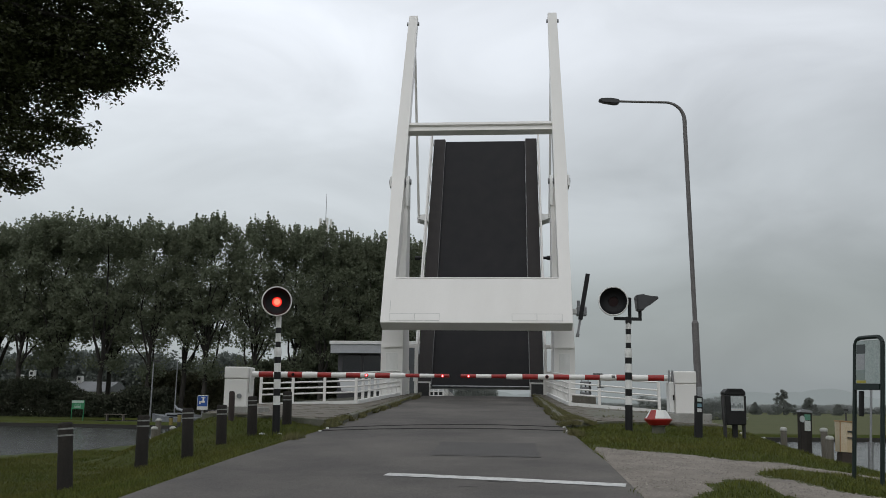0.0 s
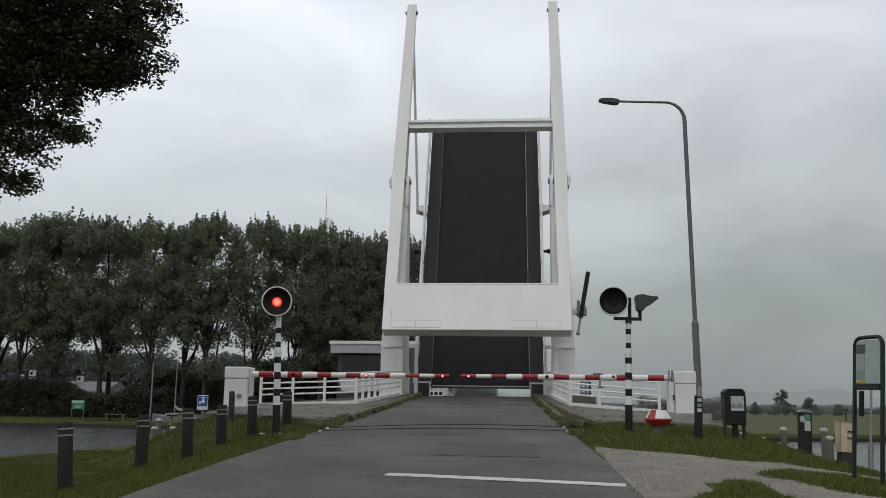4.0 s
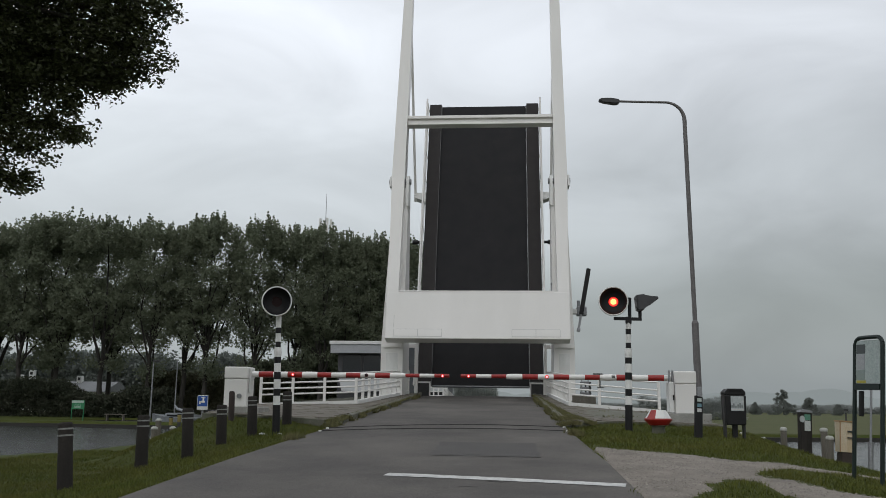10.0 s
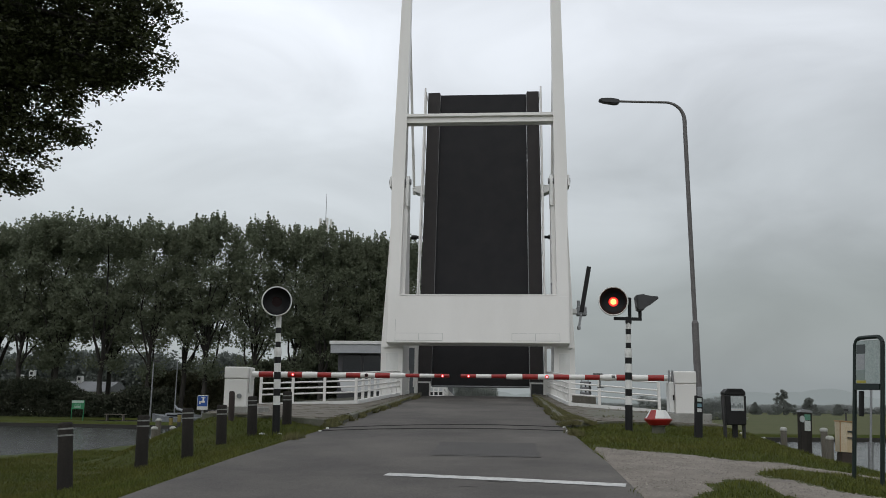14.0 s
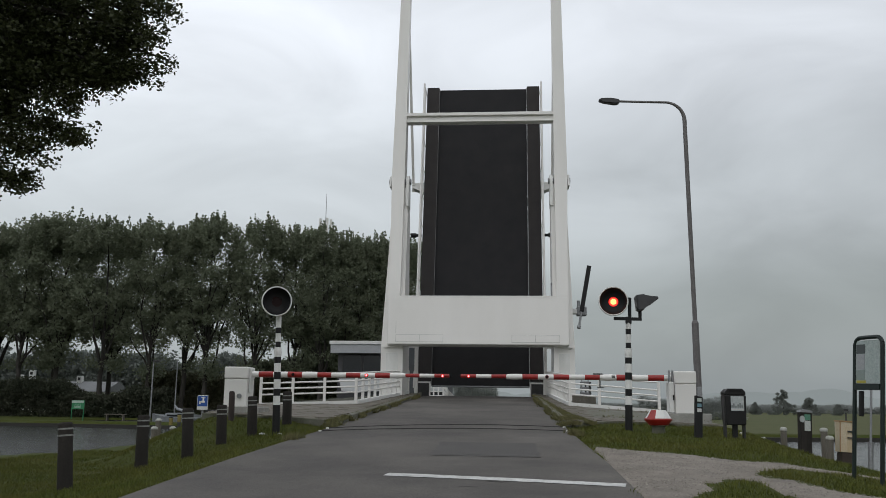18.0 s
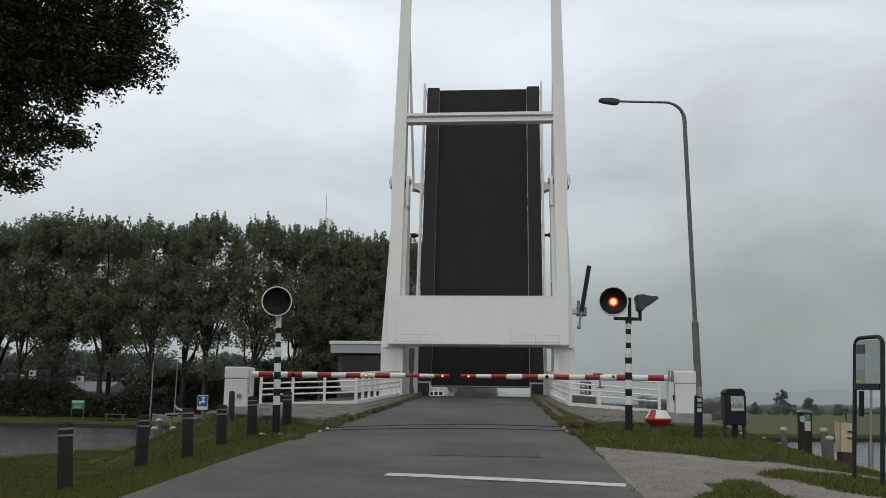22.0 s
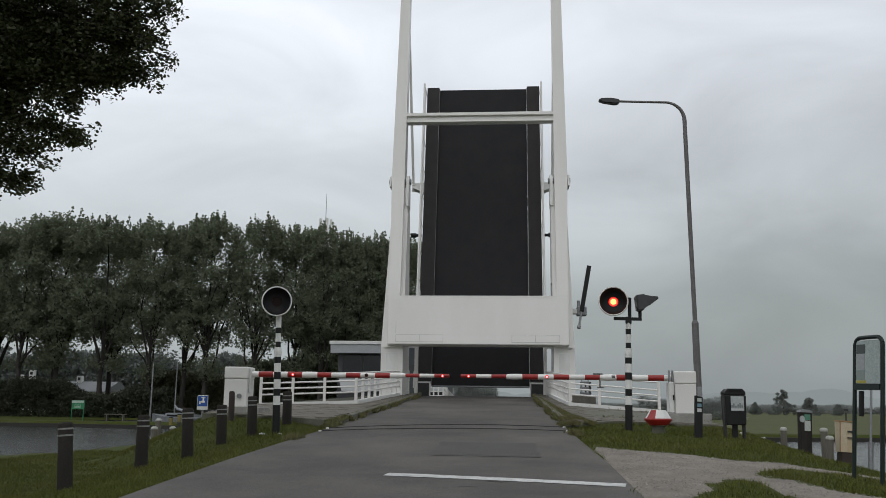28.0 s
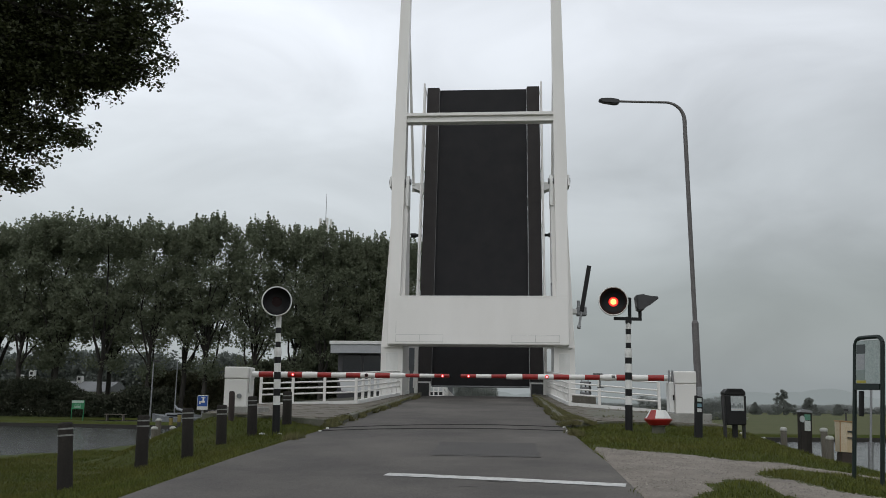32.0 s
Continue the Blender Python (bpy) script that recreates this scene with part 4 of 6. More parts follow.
def bollard(x, y, z, lean=0, h=0.97):
    b = thing("bollard", "weathered dark wooden bollard with two thin white bands", "bollard", pose(x, y, z, 0, lean, 0), group="bollards along the verge")
    bm = bm_new()
    lathe(bm, [(0.116, -0.2), (0.115, 0.0), (0.107, h - 0.04), (0.1, h - 0.012), (0.08, h)], 18)
    part("body", bm, BOLLARD, b)
    for dz in (0.1, 0.2):
        bm = bm_new()
        tube(bm, (0, 0, h - dz - 0.013), (0, 0, h - dz + 0.013), 0.1115, n=18)
        part("band", bm, mat("grey_band", (0.30, 0.30, 0.29), (0.13, 0.13, 0.125), 0.6, scale=9), b, "thin pale band")
    return b


for x, y, z, lean, h in ((-5.57, 12.96, 0.0, -4.6, 0.96), (-5.47, 15.46, 0.09, -1.0, 0.95), (-5.08, 16.7, 0.22, -3, 0.95), (-5.06, 18.62, 0.34, -2, 0.89), (-4.68, 19.61, 0.53, -2, 0.9)):
    bollard(x, y, z, lean, h)
bollard(-4.13, 20.6, 0.68, -1, 0.88)
slim = thing("timber_post", "slim dark reddish timber post beside the barrier machine", "post", pose(-5.64, 21.0, 0.8, 0, -1.5, 0))
bm = bm_new()
lathe(bm, [(0.077, -0.3), (0.075, 0.3), (0.07, 0.72), (0.055, 0.76)], 14)
part("body", bm, mat("dark_red_timber", (0.050, 0.034, 0.030), (0.030, 0.024, 0.022), 0.85, scale=5, fine=40, bump=0.5, streak=0.2), slim)

# ---- verge things by the right-hand bank ----
haz = thing("hazard_marker", "red and white faceted marker head on a stone foot", "hazard marker", pose(4.5, 19.3, 0.72))
bm = bm_new()
lathe(bm, [(0.16, -0.1), (0.15, 0.02), (0.14, 0.14), (0.2, 0.2)], 8)
part("foot", bm, KERB, haz, "grey stone foot")
rings = [(0.2, 0.18), (0.3, 0.3), (0.28, 0.34), (0.17, 0.51)]
for k in range(8):
    bm = bm_new()
    a0, a1 = 2 * math.pi * (k + 0.5) / 8, 2 * math.pi * (k + 1.5) / 8
    low = [[bm.verts.new((r * math.cos(a), r * math.sin(a), z)) for a in (a0, a1)] for r, z in rings]
    for p, q in zip(low, low[1:]):
        bm.faces.new((p[0], p[1], q[1], q[0]))
    c = bm.verts.new((0, 0, rings[0][1]))
    d = bm.verts.new((0, 0, rings[-1][1]))
    bm.faces.new((c, low[0][1], low[0][0]))
    bm.faces.new((d, low[-1][0], low[-1][1]))
    part("facet", bm, RED if k in (0, 4) else WHITE_WORN, haz, "red facet" if k in (0, 4) else "white facet")
bm = bm_new()
lathe(bm, [(0.212, 0.185), (0.306, 0.29), (0.309, 0.31), (0.298, 0.33)], 8)
bmesh.ops.rotate(bm, verts=bm.verts, matrix=Matrix.Rotation(math.pi / 8, 3, "Z"))
part("belt", bm, RED, haz, "red belt")

mark = thing("route_post", "slim dark route post with small round and square signs", "route post", pose(5.12, 18.23, 0.68, 0, 2.4, 0))
bm = bm_new()
prism(bm, [(-0.075, -0.15), (0.075, -0.15), (0.075, 0.83), (-0.075, 0.86)], -0.06, 0.06, "y")
bmesh.ops.bevel(bm, geom=list(bm.edges), offset=0.008, segments=1, affect="EDGES")
part("post", bm, BLACK, mark)
for z, c in ((0.77, (0.5, 0.55, 0.52)), (0.66, (0.16, 0.30, 0.36)), (0.56, (0.6, 0.6, 0.6))):
    bm = bm_new()
    box(bm, -0.035, 0.05, -0.067, -0.058, z - 0.035, z + 0.035, bev=0.003)
    part("sign_plate", bm, mat(f"plate_{z}", c, tuple(v * 0.8 for v in c), 0.5, bump=0), mark)

lb = thing("litter_bin", "black steel litter bin with a printed panel on legs", "litter bin", pose(6.03, 18.88, 0.70) @ Matrix.Diagonal((0.82, 0.85, 1, 1)))
bm = bm_new()
box(bm, -0.25, 0.25, -0.2, 0.22, 0.24, 0.86, taper=(-0.02, -0.01), bev=0.02)
part("body", bm, BLACK, lb)
bm = bm_new()
prism(bm, [(-0.27, 0.865), (-0.27, 0.93), (-0.18, 1.0), (0.18, 1.0), (0.26, 0.93), (0.26, 0.865)], -0.21, 0.23, "y")
bmesh.ops.bevel(bm, geom=list(bm.edges), offset=0.012, segments=1, affect="EDGES")
part("lid", bm, BLACK, lb)
bm = bm_new()
box(bm, -0.15, 0.15, -0.216, -0.2, 0.93, 0.975)
part("opening", bm, mat("deep_black", (0.004, 0.004, 0.004), None, 0.9), lb)
bm = bm_new()
box(bm, -0.13, 0.2, -0.232, -0.222, 0.53, 0.84, bev=0.004)
part("printed_panel", bm, mat("pale_print", (0.5, 0.52, 0.53), (0.3, 0.34, 0.34), 0.5, scale=12, fine=30, bump=0), lb, "pale printed panel")
bm = bm_new()
box(bm, -0.12, 0.19, -0.236, -0.2315, 0.545, 0.575)
part("print_bar", bm, mat("print_white", (0.6, 0.6, 0.6), None, 0.5, bump=0), lb)
bm = bm_new()
for k, (x, h) in enumerate(((-0.11, 0.05), (-0.06, 0.09), (-0.01, 0.04), (0.05, 0.07), (0.1, 0.1), (0.15, 0.05))):
    box(bm, x - 0.018, x + 0.022, -0.2345, -0.2315, 0.6, 0.6 + h)
part("print_shapes", bm, mat("print_grey", (0.14, 0.16, 0.16), (0.2, 0.22, 0.22), 0.5, bump=0), lb, "grey printed shapes")
for x in (-0.25, 0.23):
    bm = bm_new()
    box(bm, x - 0.02, x + 0.02, -0.1, 0.1, -0.15, 0.9)
    part("leg", bm, DARKSTEEL, lb)
bm = bm_new()
box(bm, -0.06, 0.06, -0.06, 0.06, -0.1, 0.26)
part("stem", bm, BLACK, lb)

pil = thing("water_pillar", "dark service pillar with pale green and white labels", "service pillar", pose(7.43, 18.8, 0.36, 0, 2.5, 0) @ Matrix.Diagonal((0.76, 0.8, 1, 1)))
bm = bm_new()
box(bm, -0.15, 0.15, -0.13, 0.13, -0.15, 0.86, taper=(-0.006, 0), bev=0.015)
part("body", bm, BOLLARD, pil)
bm = bm_new()
prism(bm, [(-0.17, 0.86), (0.17, 0.86), (0.15, 0.9), (0.0, 0.92), (-0.15, 0.9)], -0.15, 0.15, "y")
part("cap", bm, STEEL, pil)
for x0, x1, z0, z1, c in ((-0.05, 0.11, 0.70, 0.82, (0.09, 0.25, 0.17)), (-0.05, 0.11, 0.48, 0.69, (0.5, 0.52, 0.5))):
    bm = bm_new()
    box(bm, x0, x1, -0.14, -0.13, z0, z1, bev=0.003)
    part("label_plate", bm, mat(f"plate_p{z0}", c, tuple(v * 0.75 for v in c), 0.5, scale=20, bump=0), pil)
bm = bm_new()
tube(bm, (-0.11, -0.128, 0.72), (-0.11, -0.142, 0.72), 0.07, n=16)
part("round_plate", bm, mat("grey_plate", (0.4, 0.42, 0.42), None, 0.5, bump=0), pil)


def mooring(x, y, z, h, r=0.085, lean=0):
    m = thing("mooring_post", "grey timber mooring post with a white cap", "mooring post", pose(x, y, z, 0, lean, 0), group="mooring posts")
    bm = bm_new()
    lathe(bm, [(r, -1.0), (r * 0.98, 0.2), (r * 0.95, h - 0.08)], 12)
    part("post", bm, WOOD, m)
    bm = bm_new()
    lathe(bm, [(r * 1.08, h - 0.09), (r * 1.12, h - 0.05), (r * 0.95, h - 0.02), (r * 0.5, h)], 14)
    part("cap", bm, mat("grey_white_cap", (0.42, 0.42, 0.39), (0.3, 0.3, 0.27), 0.7), m, "grey-white cap")
    return m


for a in ((8.62, 24, 0.34, 0.46), (8.97, 22, 0.2, 0.64), (8.72, 21, 0.18, 0.5, 0.085, 3), (8.35, 25, 0.2, 0.3), (6.6, 20.5, 0.45, 0.3, 0.06), (-10.09, 27, -0.2, 0.69, 0.1), (-10.8, 29, -0.25, 0.95, 0.1), (-10.28, 29, -0.2, 0.64, 0.1), (-10.55, 28, -0.2, 0.35, 0.07)):
    mooring(*a)
for x, z in ((-11.16, 0.68), (-10.85, 0.8)):
    y = thing("power_pedestal", "yellow shore-power pedestal by the quay", "power pedestal", pose(x, 31, 0.0), group="power pedestals")
    bm = bm_new()
    box(bm, -0.05, 0.05, -0.05, 0.05, -0.4, z - 0.26, bev=0.01)
    part("stem", bm, DARKSTEEL, y, "dark stem")
    bm = bm_new()
    box(bm, -0.06, 0.06, -0.06, 0.06, z - 0.26, z, bev=0.02)
    part("body", bm, mat("yellow_paint", (0.24, 0.19, 0.045), (0.16, 0.13, 0.035), 0.5), y)
    bm = bm_new()
    box(bm, -0.065, 0.065, -0.065, 0.065, z, z + 0.04, bev=0.02)
    part("cap", bm, BLACK, y)

cab = thing("timber_cupboard", "weathered beige timber cupboard with rusty edges", "cupboard", pose(9.42, 22, 0.2, 0, 3.5, 0) @ Matrix.Diagonal((0.78, 0.85, 1, 1)))
bm = bm_new()
box(bm, -0.2, 0.24, -0.2, 0.2, 0.06, 0.78, taper=(-0.015, 0), bev=0.01)
part("body", bm, mat("peeling_beige", (0.56, 0.51, 0.40), (0.42, 0.30, 0.16), 0.8, scale=3.2, fine=30, bump=0.3, spread=0.6, streak=0.5), cab)
for x in (-0.215, 0.235):
    bm = bm_new()
    box(bm, x, x + 0.025, -0.215, -0.19, 0.06, 0.78)
    part("corner_strip", bm, mat("rust", (0.36, 0.24, 0.12), (0.24, 0.13, 0.06), 0.85, scale=9), cab, "rusty corner strip")
bm = bm_new()
box(bm, -0.23, 0.27, -0.22, 0.22, 0.78, 0.815, bev=0.005)
part("top", bm, MATS["rust"], cab)
bm = bm_new()
box(bm, 0.02, 0.2, -0.24, -0.2, 0.4, 0.43)
part("hinge", bm, DARKSTEEL, cab)
bm = bm_new()
box(bm, 0.02, 0.2, -0.24, -0.2, 0.55, 0.58)
part("hinge", bm, DARKSTEEL, cab)
bm = bm_new()
tube(bm, (0.06, 0, 0.8), (0.06, 0, 1.0), 0.025, n=8)
box(bm, 0.0, 0.12, -0.03, 0.03, 1.06, 1.1)
tube(bm, (0.06, 0, 1.0), (0.06, 0, 1.07), 0.012, n=6)
part("tap", bm, DARKSTEEL, cab)
bm = bm_new()
box(bm, -0.2, 0.3, -0.22, 0.22, -0.5, 0.055, taper=(0.05, 0.03), bev=0.03)
part("plinth", bm, mat("dark_brown_timber", (0.045, 0.032, 0.024), (0.028, 0.022, 0.018), 0.85, scale=5, bump=0.3), cab, "dark brown plinth")

gp = thing("flag_post", "grey steel post in a wider sleeve by the water", "post", pose(8.41, 18, 0.1, 0, 4.8, 0))
bm = bm_new()
tube(bm, (0, 0, -0.3), (0, 0, 0.56), 0.052, n=16)
part("sleeve", bm, STEEL, gp)
bm = bm_new()
tube(bm, (0, 0, 0.56), (0.0, 0, 1.75), 0.024, n=14)
part("tube", bm, STEEL, gp)

# information board in a rounded black frame; it leans outwards a little
ib = thing("information_board", "map board in a tall rounded black frame", "information board", pose(6.45, 13.6, 0.28, 0, 0, -74))
ib.matrix_basis = pose(6.40, 13.6, 0.28, 0, 4.6, 0) @ pose(0, 0, 0, 0, 0, -75)
W_B = 0.62
bm = bm_new()
pts = [(0, 0, -0.2), (0, 0, 1.975)]
for k in range(1, 6):
    a = k / 5 * math.pi / 2
    pts.append((0.13 * (1 - math.cos(a)), 0, 1.975 + 0.13 * math.sin(a)))
for k in range(0, 6):
    a = k / 5 * math.pi / 2
    pts.append((W_B - 0.13 + 0.13 * math.sin(a), 0, 1.975 + 0.13 * math.cos(a)))
pts.append((W_B, 0, -0.2))
for p, q in zip(pts, pts[1:]):
    tube(bm, p, q, 0.031, n=12)
part("frame", bm, mat("dark_green_frame", (0.008, 0.018, 0.015), (0.012, 0.020, 0.018), 0.45, spec=0.3, scale=8, bump=0.03), ib, "dark green-black tubular frame")
bm = bm_new()
bar(bm, (0.03, 0, 1.36), (W_B - 0.03, 0, 1.36), 0.07, 0.09)
part("cross_rail", bm, MATS["dark_green_frame"], ib)
bm = bm_new()
box(bm, 0.04, W_B - 0.04, -0.012, 0.012, 1.41, 2.06)
part("panel", bm, mat("map_paper", (0.36, 0.40, 0.39), (0.25, 0.31, 0.29), 0.35, scale=9, fine=40, bump=0), ib, "pale printed map panel")
for x0, x1, z0, z1, c in ((0.05, 0.25, 1.86, 2.0, (0.05, 0.06, 0.06)), (0.05, 0.24, 1.62, 1.85, (0.33, 0.34, 0.35)), (0.05, 0.24, 1.46, 1.61, (0.22, 0.27, 0.25)), (0.06, 0.27, 1.415, 1.455, (0.42, 0.36, 0.04))):
    bm = bm_new()
    for sy in (-1, 1):
        box(bm, x0, x1, min(sy * 0.012, sy * 0.016), max(sy * 0.012, sy * 0.016), z0, z1)
    part("print_field", bm, mat(f"print_{z0}", c, tuple(v * 0.8 for v in c), 0.4, scale=15, bump=0), ib)
bm = bm_new()
box(bm, 0.13, 0.18, -0.035, 0.035, 0.92, 1.3, bev=0.012)
part("leaflet_box", bm, BLACK, ib, "black leaflet box")

# tap sign on the left bank
tap = thing("tap_sign", "blue water-tap sign on a slim post", "sign", pose(-8.2, 26, 0.5))
bm = bm_new()
tube(bm, (0, 0.02, -0.3), (0, 0.02, 0.95), 0.03, n=10)
part("post", bm, STEEL, tap)
bm = bm_new()
box(bm, -0.17, 0.17, -0.02, 0.0, 0.54, 0.98, bev=0.008)
part("plate", bm, WHITE_WORN, tap, "white plate")
bm = bm_new()
box(bm, -0.155, 0.155, -0.026, -0.0205, 0.65, 0.965)
part("blue_field", bm, mat("sign_blue", (0.02, 0.09, 0.36), (0.02, 0.075, 0.3), 0.4, bump=0), tap, "blue field")
bm = bm_new()
box(bm, -0.09, 0.07, -0.032, -0.0265, 0.76, 0.81)
box(bm, 0.0, 0.05, -0.032, -0.0265, 0.81, 0.9)
box(bm, -0.04, 0.09, -0.032, -0.0265, 0.9, 0.925)
box(bm, -0.1, -0.055, -0.032, -0.0265, 0.71, 0.81)
part("tap_symbol", bm, WHITE, tap, "white tap symbol")
tb = thing("small_bin", "small dark waste bin on the grass", "bin", pose(-7.92, 26, 0.55))
bm = bm_new()
lathe(bm, [(0.13, -0.05), (0.15, 0.45), (0.16, 0.47), (0.12, 0.5)], 14)
part("body", bm, BLACK, tb)

# ---- trees, hedges, grass ----
RNG = np.random.default_rng(7)


def leaf_cloud(centres, radii, counts, size, squash=1.0, up=0.0, broad=0.34, round_leaf=False):
    """Small folded leaves scattered in clumps round the centres; returns verts and faces."""
    verts, faces = [], []
    for c, r, n in zip(centres, radii, counts):
        p = RNG.normal(0, 1, (n, 3))
        p /= np.linalg.norm(p, axis=1)[:, None]
        p *= (RNG.random(n) ** 0.45)[:, None] * np.asarray(r)
        p += np.asarray(c)
        a = RNG.normal(0, 1, (n, 3))
        a[:, 2] = a[:, 2] * squash + up
        a /= np.linalg.norm(a, axis=1)[:, None]
        b = np.cross(a, RNG.normal(0, 1, (n, 3)))
        b /= np.linalg.norm(b, axis=1)[:, None] + 1e-9
        k = np.cross(a, b)
        s = size * (0.6 + 0.8 * RNG.random(n))[:, None]
        if round_leaf:
            ring = (p - a * s * 0.5, p - a * s * 0.2 + b * s * broad, p + a * s * 0.25 + b * s * broad + k * s * 0.06, p + a * s * 0.55, p + a * s * 0.25 - b * s * broad + k * s * 0.06, p - a * s * 0.2 - b * s * broad)
        else:
            ring = (p - a * s * 0.5, p + b * s * broad + k * s * 0.08, p + a * s * 0.55, p - b * s * broad + k * s * 0.08)
        verts.extend(ring)
    # gather group by group
    out, faces, base = [], [], 0
    step = 6 if round_leaf else 4
    for g in range(0, len(verts), step):
        q = np.stack(verts[g:g + step], axis=1)
        m = q.shape[0]
        out.append(q.reshape(-1, 3))
        idx = base + np.arange(m) * step
        faces.append(np.stack([idx + i for i in range(step)], axis=1))
        base += m * step
    return np.concatenate(out), np.concatenate(faces)


def cloud(name, v, f, material, parent=None, label=""):
    me = bpy.data.meshes.new(name)
    me.vertices.add(len(v))
    me.vertices.foreach_set("co", v.astype(np.float32).ravel())
    me.loops.add(f.size)
    me.loops.foreach_set("vertex_index", f.astype(np.int32).ravel())
    me.polygons.add(len(f))
    me.polygons.foreach_set("loop_start", np.arange(len(f), dtype=np.int32) * f.shape[1])
    me.update(calc_edges=True)
    me.materials.append(material)
    ob = new(name, me)
    if parent:
        ob.parent = parent
    return tagged(ob, label)


def limb(bm, p, q, r0, r1, bends=3, wob=0.12):
    """A crooked, tapering limb; returns its points."""
    p, q = Vector(p), Vector(q)
    ln = (q - p).length
    pts = [p]
    for i in range(1, bends):
        k = i / bends
        pts.append(p.lerp(q, k) + Vector((random.uniform(-1, 1), random.uniform(-1, 1), random.uniform(-0.3, 0.8))) * wob * ln * 0.5)
    pts.append(q)
    for i in range(bends):
        a, b = r0 + (r1 - r0) * i / bends, r0 + (r1 - r0) * (i + 1) / bends
        tube(bm, pts[i], pts[i + 1], a, b, n=8, cap=False)
    return pts


def bank_tree(height, spread, low, seed, gap=-0.12):
    """A tall bank-side tree: clear trunk, fanning limbs, a rounded crown with gaps and feathered tops."""
    global RNG
    RNG = np.random.default_rng(seed)
    random.seed(seed)
    t = thing("tree", "tall dark green tree with a feathered crown on the far bank", "tree", group="trees on the far bank")
    bm = bm_new()
    fork = Vector((random.uniform(-0.3, 0.3), 0, low + 0.6))
    limb(bm, (0, 0, -0.3), fork, 0.28, 0.2, 4, 0.05)
    limb(bm, fork, (random.uniform(-0.4, 0.4), 0, height - 2.2), 0.17, 0.03, 5, 0.05)
    cs, rs, ns = [], [], []

    def clump(p, k):
        cs.append(tuple(p))
        rs.append((k, k, k * 0.85))
        ns.append(int(150 * k * k))

    def width(u):
        return spread * float(np.interp(u, (0, 0.12, 0.35, 0.6, 0.85, 1.0), (0.30, 0.66, 1.0, 1.02, 0.88, 0.62)))

    for k in range(10):
        a = 2 * math.pi * k / 10 + random.uniform(-0.3, 0.3)
        z0 = low + random.uniform(-0.9, 3.5)
        u = random.uniform(0.2, 0.75)
        r = width(u) * random.uniform(0.6, 0.95)
        e = Vector((r * math.cos(a), r * math.sin(a), max(z0 + 1.0, low + u * (height - low))))
        pts = limb(bm, (fork.x * 0.6, 0, z0), e, 0.11, 0.03, 4, 0.09)
        for p in pts[2:]:
            clump(p, random.uniform(0.6, 0.95))
            for _ in range(3):
                q = p + Vector((random.uniform(-1, 1), random.uniform(-1, 1), random.uniform(-0.4, 1.1))) * 1.25
                tube(bm, p, q, 0.025, 0.01, n=5, cap=False)
                clump(q, random.uniform(0.5, 0.85))
    part("trunk", bm, BARK, t)
    n = 0
    while n < 250:
        u = RNG.random() ** 0.9
        w = width(u)
        a = RNG.random() * 2 * math.pi
        r = w * RNG.random() ** 0.42
        p = Vector((r * math.cos(a), r * math.sin(a) * 0.85, low + u * (height - low - 0.9)))
        n += 1
        if noise.noise((p.x * 0.42 + seed, p.y * 0.42, p.z * 0.42)) < gap + 0.25 * (0.5 - u):
            continue
        clump(p, RNG.uniform(0.55, 1.0))
    for i in range(84):
        a = RNG.random() * 2 * math.pi
        r = spread * 1.0 * RNG.random() ** 0.5
        z = height - 1.1 - 2.1 * (r / spread) ** 2 + RNG.uniform(-0.9, 0.6)
        tall = RNG.uniform(0.7, 1.25)
        for up, k in ((0.0, 0.46), (0.45, 0.33), (0.9, 0.2), (1.2, 0.1)):
            cs.append((r * math.cos(a) + up * RNG.normal(0, 0.08), r * math.sin(a) * 0.8, z - 0.5 + up * tall))
            rs.append((k, k, 0.34))
            ns.append(int(9 + 52 * k))
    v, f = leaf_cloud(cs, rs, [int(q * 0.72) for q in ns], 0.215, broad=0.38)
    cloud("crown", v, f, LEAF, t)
    return t


kinds = [bank_tree(19.2, 3.5, 4.6, 11, -0.14), bank_tree(19.2, 3.4, 4.4, 23, -0.03), bank_tree(19.2, 3.3, 3.6, 37, 0.05), bank_tree(19.2, 3.3, 3.2, 41, -0.04)]
row = [(-59, 79, 0, 40, 19.0), (-54.5, 79, 1, 10, 19.1), (-50.1, 78, 0, 80, 19.7), (-45.1, 78, 1, 150, 19.8), (-41.7, 78.5, 0, 200, 20.0), (-37.2, 78, 1, 30, 19.5), (-32.5, 78, 2, 0, 19.0), (-29.6, 79.5, 1, 110, 19.3), (-26.9, 78, 2, 260, 19.8), (-22.3, 78, 2, 130, 19.3), (-19.0, 79, 1, 70, 18.7), (-16.1, 78, 3, 190, 18.5), (-13.4, 79, 3, 320, 18.4), (-10.9, 79, 3, 20, 18.3), (-8.6, 82, 3, 250, 18.7), (-12.2, 86, 3, 120, 18.1), (-17.5, 86, 3, 220, 18.1), (-52, 86, 1, 220, 20.1), (-46, 86, 0, 130, 20.2), (-40, 86, 0, 20, 20.0)]
used = set()
for x, y, k, turn, top in row:
    m = pose(x, y, -0.25, 0, 0, turn) @ Matrix.Scale(top / 19.2, 4)
    if k not in used:
        kinds[k].matrix_basis = m
        used.add(k)
    else:
        copy_thing(kinds[k], m)


